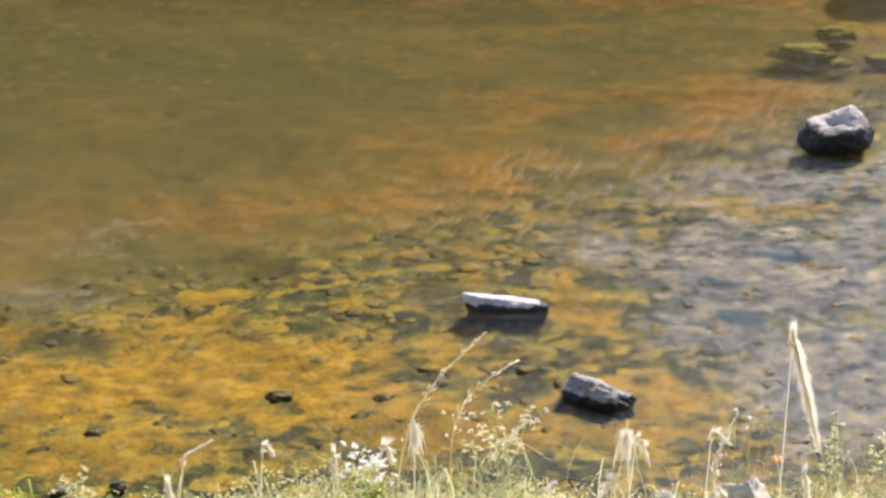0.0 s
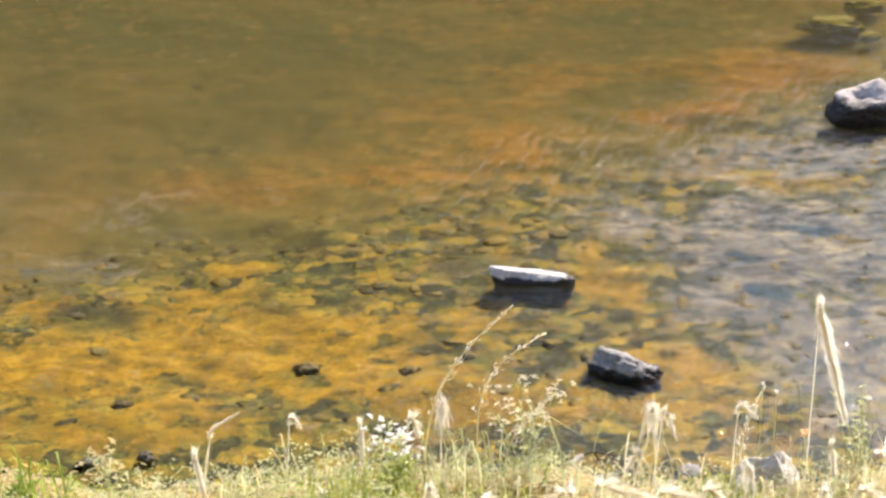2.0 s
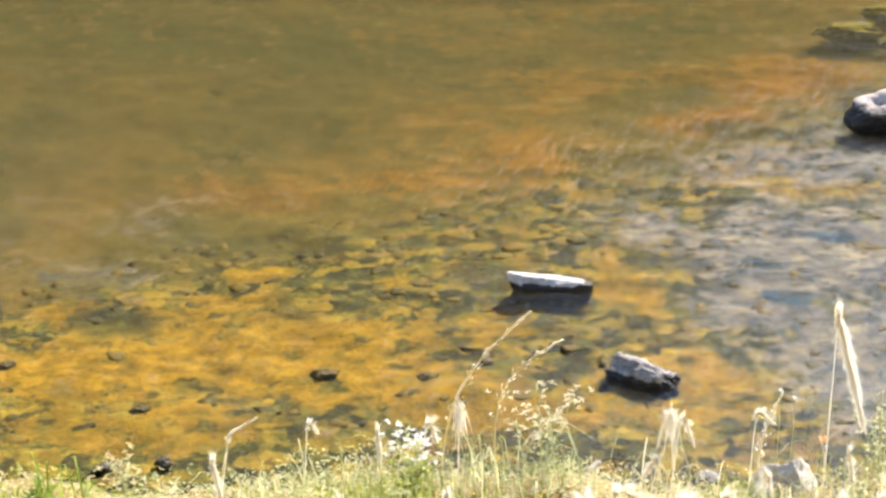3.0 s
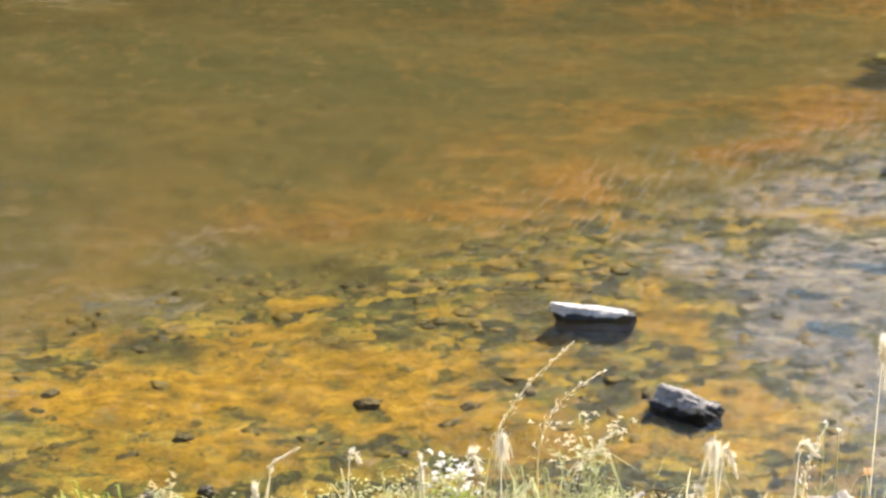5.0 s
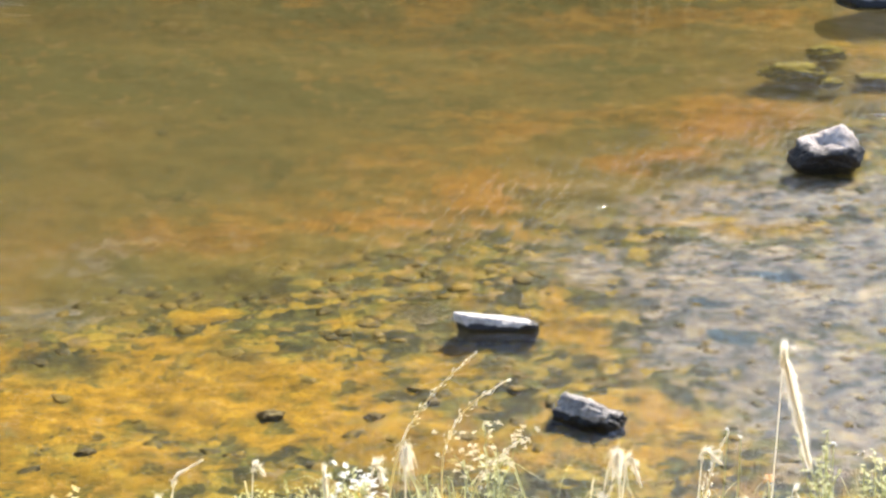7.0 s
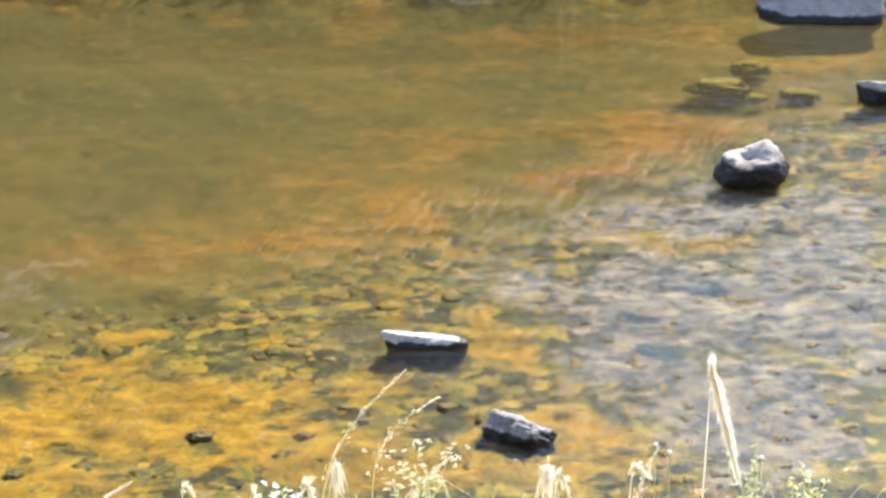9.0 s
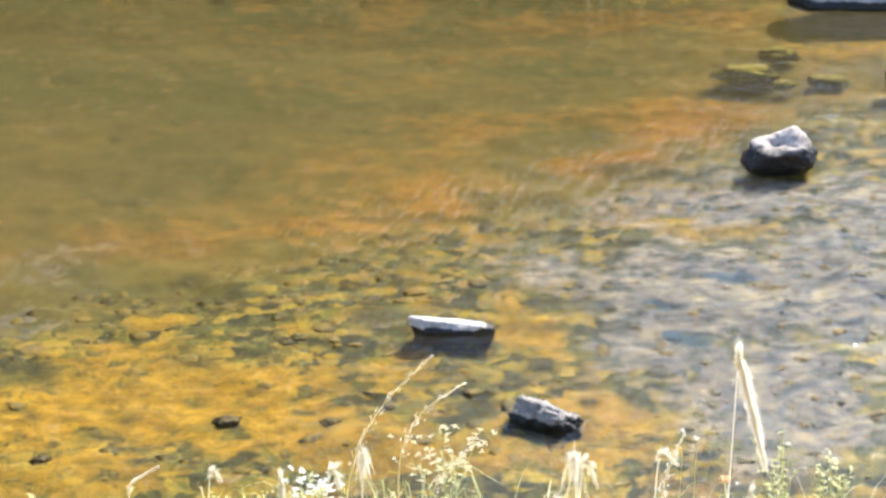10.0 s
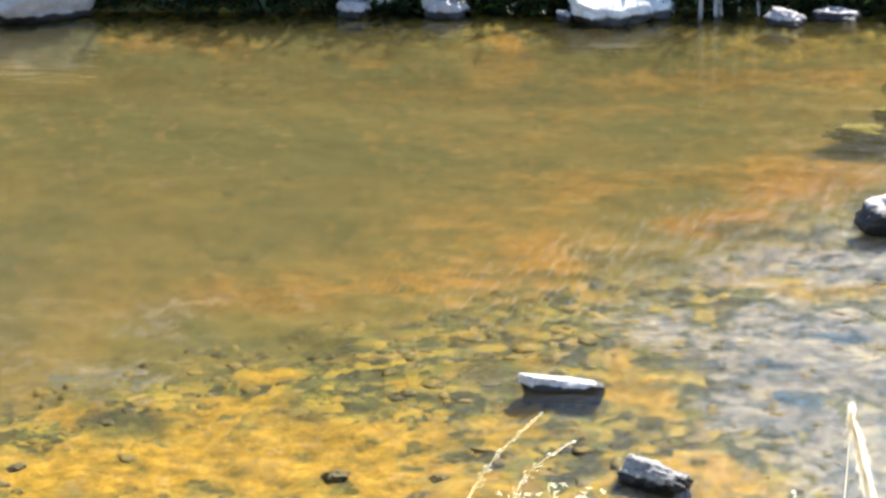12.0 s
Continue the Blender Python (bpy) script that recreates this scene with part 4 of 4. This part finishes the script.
def flower_weed(x, y, height, spread, stems, petal, leafmat, label):
    """A branching weed with clusters of tiny flowers on top and narrow leaves below."""
    root = thing("flowering_weed", Matrix.Translation(on_bank(x, y)), label, "weed", "flowering weeds")
    for k in range(stems):
        a = 6.28 * k / stems + random.uniform(-0.4, 0.4)
        tip = Vector((math.cos(a) * spread * random.uniform(0.3, 1), math.sin(a) * spread * 0.6, height * random.uniform(0.7, 1.0)))
        pts = arc((0, 0, 0), tip, 0.03, (0, 0, 0))
        s = Soup()
        s.tube(pts, [0.002 - 0.0001 * i for i in range(9)], 4)
        stem = part("stem", s.mesh("stem", leafmat), root)
        s = Soup()
        for _ in range(13):
            q = pts[random.randint(1, 7)]
            b = random.uniform(0, 6.28)
            s.leaf(q, (math.cos(b), math.sin(b), random.uniform(0.0, 0.8)), random.uniform(0.02, 0.05), random.uniform(0.006, 0.013))
        tagged(part("foliage", s.mesh("foliage", leafmat), stem), kind="stuff")
        s = Soup()
        for _ in range(8):
            q = tip + Vector((random.gauss(0, 0.036), random.gauss(0, 0.02), random.gauss(-0.03, 0.045)))
            for j in range(5):
                b = 6.28 * j / 5 + random.random()
                s.leaf(q, (math.cos(b), math.sin(b), random.uniform(-0.3, 0.6)), random.uniform(0.010, 0.024), 0.008)
        tagged(part("blossom", s.mesh("blossom", petal), stem), kind="stuff")
    return root


flower_weed(-0.31, 7.45, 0.26, 0.11, 6, MAT_PETAL, MAT_SAGE, "bushy weed with clusters of tiny white flowers")
flower_weed(0.19, 7.52, 0.40, 0.15, 6, MAT_AWN, MAT_SAGE, "dry seeding weed with pale ragged tufts")
flower_weed(-1.42, 7.58, 0.22, 0.10, 4, MAT_STRAW, MAT_SAGE, "low grey-green weed with pale flower heads")


def leafy_weed(x, y, height, spread, mat, label, size=0.03, stems=7):
    root = thing("leafy_weed", Matrix.Translation(on_bank(x, y)), label, "weed", "leafy weeds")
    for k in range(stems):
        a = random.uniform(0, 6.28)
        tip = Vector((math.cos(a) * spread * random.random(), math.sin(a) * spread * 0.6, height * random.uniform(0.6, 1.0)))
        pts = arc((0, 0, 0), tip, 0.02, (random.uniform(-0.02, 0.02), 0, 0))
        s = Soup()
        s.tube(pts, [0.0018] * 9, 4)
        stem = part("stem", s.mesh("stem", mat), root)
        if size < 0.04:
            s = Soup()
            for _ in range(26):
                q = pts[random.randint(2, 8)]
                b = random.uniform(0, 6.28)
                s.leaf(q, (math.cos(b), math.sin(b), random.uniform(-0.2, 0.9)), size * random.uniform(0.6, 1.4), size * random.uniform(0.3, 0.5))
            tagged(part("foliage", s.mesh("foliage", mat), stem), kind="stuff")
            continue
        for _ in range(12):
            s = Soup()
            b = random.uniform(0, 6.28)
            s.leaf(pts[random.randint(2, 8)], (math.cos(b), math.sin(b), random.uniform(-0.2, 0.9)), size * random.uniform(0.6, 1.4), size * random.uniform(0.3, 0.5))
            part("leaf", s.mesh("leaf", mat), stem)
    return root


leafy_weed(-1.66, 7.08, 0.17, 0.08, MAT_LEAF, "bright green leafy weed on the bank", 0.042, 6)
leafy_weed(-0.30, 7.25, 0.18, 0.08, MAT_GREEN, "small dark green leafy weed on the bank", 0.05, 6)
leafy_weed(1.45, 7.48, 0.42, 0.13, MAT_SAGE, "grey-green leafy weed with thin upright stems", 0.02, 9)
leafy_weed(1.62, 7.40, 0.36, 0.12, MAT_SAGE, "grey-green leafy weed with thin upright stems", 0.022, 8)
leafy_weed(1.30, 7.20, 0.20, 0.14, MAT_SAGE, "low grey-green leafy weed beside the stone", 0.02, 9)


def lone_flower(x, y, z, mat, size, label):
    """A thin stalk with one small ragged flower head."""
    base = Vector(on_bank(x - 0.02, y))
    root = thing("bank_flower", Matrix.Translation(base), label, "flower", "bank flowers")
    top = Vector((x, y, z)) - base
    s = Soup()
    s.tube(arc((0, 0, 0), top, 0, (0.01, 0, 0)), [0.0016] * 9, 4)
    stem = part("stem", s.mesh("stem", MAT_SAGE), root)
    s = Soup()
    for k in range(16):
        a = 2.4 * k
        s.leaf(top, (math.cos(a), math.sin(a), random.uniform(-0.5, 1.0)), size * random.uniform(0.7, 1.2), size * 0.5)
    part("flower_head", s.mesh("flower_head", mat), stem)
    return root


lone_flower(1.225, 7.45, 0.337, MAT_ORANGE, 0.024, "small dried orange flower on a thin stalk")
lone_flower(1.456, 7.45, 0.486, MAT_PETAL, 0.012, "tiny pale flower on a thin stalk")
lone_flower(1.058, 7.45, 0.545, MAT_PETAL, 0.011, "tiny pale flower on a thin stalk")
lone_flower(1.11, 7.45, 0.514, MAT_PETAL, 0.011, "tiny pale flower on a thin stalk")


def sward(name, mat, count, lo, hi, width, label, seed, spot=None):
    rnd = random.Random(seed)
    s = Soup()
    n = 0
    while n < count:
        x, y = (rnd.uniform(-2.5, 2.5), rnd.uniform(6.3, 7.66)) if spot is None else (rnd.uniform(spot[0], spot[1]), rnd.uniform(spot[2], spot[3]))
        dens = float(vnoise(x * 2.2, y * 2.6, seed)) + 0.5
        if spot is None and rnd.random() > dens * 3.2 - 1.4:
            continue
        if x < -0.4 and y > 7.25 and rnd.random() < 0.6:
            continue
        n += 1
        h = rnd.uniform(lo, hi) * (0.5 + dens) * (1.0 if y < 7.45 else 0.65)
        a = rnd.uniform(0, 6.28)
        out = Vector((math.cos(a), math.sin(a), 0))
        b = Vector(on_bank(x, y))
        bend = rnd.uniform(0.15, 0.9)
        s.blade([b, b + out * h * bend * 0.2 + Vector((0, 0, h * 0.5)), b + out * h * bend * 0.55 + Vector((0, 0, h * 0.85)), b + out * h * bend + Vector((0, 0, h * (1.0 - 0.45 * bend)))],
                width * rnd.uniform(0.6, 1.3), out.cross(Vector((0, 0, 1))))
    ob = new(name, s.mesh(name, mat))
    return tagged(ob, label, "grass", kind="stuff")


sward("green_grass", MAT_GREEN, 2600, 0.03, 0.12, 0.007, "short tufty green grass on the bank", 3)
sward("tall_grass", MAT_SAGE, 46, 0.14, 0.32, 0.007, "tall thin yellow-green grass blades by the water", 12, (-0.15, 0.35, 7.25, 7.55))
sward("bright_grass", MAT_LEAF, 20, 0.12, 0.26, 0.009, "bright green grass blades at the edge of the bank", 14, (-1.63, -1.48, 7.0, 7.25))
sward("dry_grass", MAT_STRAW, 2200, 0.03, 0.14, 0.006, "short dry straw coloured grass on the bank", 8)


def ground_cover(name, mat, count, lo, hi, size, label, seed, spot=None):
    """Low small-leaved herbs and litter that hide most of the soil."""
    rnd = random.Random(seed)
    s = Soup()
    n = 0
    while n < count:
        x, y = (rnd.uniform(-2.4, 2.4), rnd.uniform(6.4, 7.66)) if spot is None else (rnd.uniform(spot[0], spot[1]), rnd.uniform(spot[2], spot[3]))
        dens = float(fbm(np.array([x * 3.1]), np.array([y * 3.6]), 3, seed)[0]) + 0.5
        if rnd.random() > dens * 3.0 - 1.1:
            continue
        if spot is None and x < -0.4 and rnd.random() < (0.65 if y > 7.25 else 0.3):
            continue
        n += 1
        a = rnd.uniform(0, 6.28)
        z = gz(x, y) + rnd.uniform(lo, hi) * dens * (1.0 if y < 7.5 else 0.5)
        s.leaf((x, y, z), (math.cos(a), math.sin(a), rnd.uniform(-0.5, 0.9)), size * rnd.uniform(0.5, 1.6), size * rnd.uniform(0.25, 0.6))
    ob = new(name, s.mesh(name, mat))
    return tagged(ob, label, "ground cover", kind="stuff")


ground_cover("herb_leaves", MAT_GREEN, 5200, 0.0, 0.16, 0.022, "small-leaved green herbs covering the bank", 41)
ground_cover("pale_leaves", MAT_SAGE, 3800, 0.0, 0.18, 0.018, "pale grey-green herb leaves on the bank", 43)
ground_cover("waterside_herbs", MAT_SAGE, 3000, 0.0, 0.20, 0.015, "pale yellow-green herbs at the water's edge", 53, (-1.30, 0.35, 7.1, 7.62))
ground_cover("waterside_straw", MAT_AWN, 700, 0.0, 0.20, 0.014, "bleached seed husks among the herbs at the water's edge", 59, (-1.3, 1.5, 7.0, 7.62))
ground_cover("straw_litter", MAT_STRAW, 3800, 0.0, 0.10, 0.03, "dry straw and leaf litter on the bank", 47)


def wisps(name, mat, count, label, seed):
    """Thin dry stems and hooked blades that arch over the low herbs."""
    rnd = random.Random(seed)
    s = Soup()
    for _ in range(count):
        x, y = -0.6 + 2.5 * rnd.random() ** 0.9, rnd.uniform(6.7, 7.58)
        b, h, a = Vector(on_bank(x, y)), rnd.uniform(0.10, 0.30), rnd.uniform(0, 6.28)
        out, reach = Vector((math.cos(a), math.sin(a) * 0.6, 0)), rnd.uniform(0.3, 1.0)
        pts = [b + out * h * reach * u * u + Vector((0, 0, h * (1.6 * u - 1.15 * reach * u ** 3))) for u in (0, 0.25, 0.5, 0.75, 0.9, 1.0)]
        s.blade(pts, rnd.uniform(0.0018, 0.0036), out.cross(Vector((0, 0, 1))))
    return tagged(new(name, s.mesh(name, mat)), label, "grass", kind="stuff")


wisps("dry_stems", MAT_STRAW, 90, "thin bleached grass stems arching over the bank", 61)
wisps("hooked_blades", MAT_SAGE, 150, "thin yellow-green grass blades arching over the bank", 67)


# ---------------------------------------------------------------- far bank growth
def tree(x, y, height, width, seed, label, name="tree", leaf=1.0):
    rnd = random.Random(seed)
    root = thing(name, Matrix.Translation((x, y, gz(x, y) - 0.05)), label, name, "far bank %ss" % name)
    s = Soup()
    top = Vector((rnd.uniform(-0.3, 0.3), 0, height * 0.8))
    pts = arc((0, 0, 0), top, 0, (rnd.uniform(-0.2, 0.2), 0, 0), 10)
    s.tube(pts, [0.045 * height * 0.5 * (1 - 0.085 * i) for i in range(11)], 8)
    trunk = part("trunk", s.mesh("trunk", MAT_BARK), root)
    ends = []
    s = Soup()
    for k in range(22):
        q = pts[rnd.randint(1, 10)]
        a = rnd.uniform(0, 6.28)
        reach = width * rnd.uniform(0.5, 1.0)
        e = q + Vector((math.cos(a) * reach, math.sin(a) * reach, rnd.uniform(-0.05, 0.35) * height))
        s.tube(arc(q, e, 0.1, (0, 0, 0), 5), [0.03 - 0.005 * i for i in range(6)], 5)
        ends.append((q, e))
    part("limbs", s.mesh("limbs", MAT_BARK), trunk)
    s = Soup()
    for _ in range(3200):
        q, e = rnd.choice(ends)
        c = q.lerp(e, rnd.uniform(0.25, 1.1)) + Vector((rnd.gauss(0, 0.34 * leaf), rnd.gauss(0, 0.34 * leaf), rnd.gauss(0, 0.32 * leaf)))
        c.z = max(c.z, 0.12)
        s.leaf(c, (rnd.gauss(0, 1), rnd.gauss(0, 1), rnd.gauss(-0.3, 0.7)), rnd.uniform(0.16, 0.36) * leaf, rnd.uniform(0.09, 0.18) * leaf)
    part("crown", s.mesh("crown", MAT_SHADED_LEAF), root)
    return root


TREES = [(-13.5, 29.5, 17.5, 3.2), (-10.0, 29.8, 18.0, 3.2), (-7.3, 29.4, 17.6, 3.1), (-5.1, 29.8, 17.0, 3.0), (-3.1, 29.5, 15.6, 2.8), (-1.2, 29.6, 12.6, 2.4), (0.6, 29.6, 8.6, 2.0),
         (-15.0, 26.5, 14.5, 3.0), (-11.5, 26.0, 14.0, 2.9), (-8.6, 26.8, 14.2, 2.8), (-6.2, 26.0, 13.4, 2.7), (-4.0, 26.9, 12.6, 2.6), (-2.2, 26.0, 10.2, 2.3), (-0.4, 26.6, 8.0, 2.0)]
LOW_TREES = [(1.4, 26.1, 6.2, 1.9), (3.0, 26.8, 5.3, 1.8), (4.8, 26.2, 4.1, 1.6), (6.8, 26.6, 3.0, 1.5), (9.2, 26.3, 2.8, 1.6), (12.0, 26.8, 2.8, 1.7)]
for i, (x, y, h, w) in enumerate(TREES + LOW_TREES):
    tree(x, y, h, w, 300 + i, "leafy riverside tree in deep shade" if h > 4 else "low leafy riverside willow bush")


for i in range(13):
    tree(-16.0 + 1.55 * i + 0.3 * math.sin(i * 2.1), 24.6 + 0.4 * math.sin(i * 1.3), 4.4 - 0.12 * max(0, i - 8), 1.35, 370 + i, "thick leafy riverside thicket in deep shade", "thicket", 0.8)
# out-of-view shrubs, added to shade the far bank and darken its reflection
for i in range(12):
    x = -6.1 + 1.12 * i + 0.2 * math.sin(i * 2.3)
    tree(x, 17.40 + 0.12 * math.sin(i * 1.7), 1.0 + 0.12 * math.sin(i * 3.1), 0.65, 340 + i, "unseen leafy shrub added to shade the far bank", "shrub", 0.42)


def undergrowth():
    rnd = random.Random(17)
    s = Soup()
    for _ in range(22000):
        x, y = rnd.uniform(-6, 6), 15.74 + 3.0 * rnd.random() ** 2.2
        z = gz(x, y) + abs(rnd.gauss(0, min(0.30, (0.09 if x < -0.3 else 0.03) + 0.5 * (y - 15.74))))
        s.leaf((x, y, z), (rnd.gauss(0, 1), rnd.gauss(0, 1), rnd.gauss(0.6, 0.6)), rnd.uniform(0.08, 0.2), rnd.uniform(0.02, 0.06))
    ob = new("undergrowth", s.mesh("undergrowth", MAT_SHADED_LEAF))
    return tagged(ob, "leafy undergrowth along the far bank, shade put into its colour", "undergrowth", kind="stuff")


undergrowth()


def dry_reeds():
    rnd = random.Random(23)
    s = Soup()
    for _ in range(60):
        x = rnd.choice((-0.5, 1.1, 1.3, 2.3, -2.8)) + rnd.gauss(0, 0.35)
        y = rnd.uniform(15.95, 16.7)
        b, h = Vector((x, y, gz(x, y) - 0.02)), rnd.uniform(0.15, 0.40)
        lean = Vector((rnd.gauss(0, 0.12), rnd.gauss(-0.05, 0.1), 0)) * h
        s.blade([b, b + lean * 0.3 + Vector((0, 0, h * 0.5)), b + lean * 0.7 + Vector((0, 0, h * 0.8)), b + lean + Vector((0, 0, h))], rnd.uniform(0.008, 0.016), (1, rnd.uniform(-0.5, 0.5), 0))
    ob = new("dry_reeds", s.mesh("dry_reeds", MAT_STRAW))
    return tagged(ob, "pale dry reed stems on the far bank", "reeds", kind="stuff")


dry_reeds()


def dead_stems():
    """A stand of bleached dead stems behind the white boulder."""
    rnd = random.Random(29)
    root = thing("dead_willow", Matrix.Translation((1.42, 15.72, gz(1.42, 15.72) - 0.02)), "bleached dead willow stems standing at the far waterline", "dead plant")
    for k in range(9):
        x, h = rnd.uniform(-0.34, 0.40), rnd.uniform(0.4, 0.9)
        r = rnd.uniform(0.006, 0.022)
        s = Soup()
        s.tube(arc((x, rnd.uniform(-0.12, 0.06), -0.06), (x + rnd.uniform(-0.07, 0.07), rnd.uniform(-0.1, 0.2), h), 0, (rnd.uniform(-0.03, 0.03), 0, 0)), [r * (1 - 0.06 * i) for i in range(9)], 7)
        part("stem", s.mesh("stem", MAT_PALEWOOD), root)


dead_stems()


def waterside_plant(x, y):
    root = thing("waterside_plant", Matrix.Translation((x, y, gz(x, y))), "small plant with long bright green leaves at the far waterline", "plant")
    for a, ln in ((0.1, 0.30), (2.9, 0.16), (1.2, 0.14), (-0.3, 0.20)):
        s = Soup()
        out = Vector((math.cos(a), math.sin(a) * 0.5, 0))
        s.blade([Vector((0, 0, -0.01)), out * ln * 0.3 + Vector((0, 0, 0.09)), out * ln * 0.65 + Vector((0, 0, 0.12)), out * ln + Vector((0, 0, 0.09))], 0.035, out.cross(Vector((0, 0.3, 1))))
        part("leaf", s.mesh("leaf", MAT_LEAF), root)


waterside_plant(-0.24, 15.72)


def twig():
    s = Soup()
    s.tube([(0.35, 7.74, 0.055), (0.46, 7.75, 0.085), (0.56, 7.76, 0.060)], [0.006, 0.005, 0.002], 5)
    s.tube([(0.46, 7.75, 0.085), (0.50, 7.73, 0.02)], [0.004, 0.004], 5)
    tagged(new("dark_twig", s.mesh("dark_twig", MAT_DARK)), "thin dark wet twig lying at the water's edge", "twig")


twig()
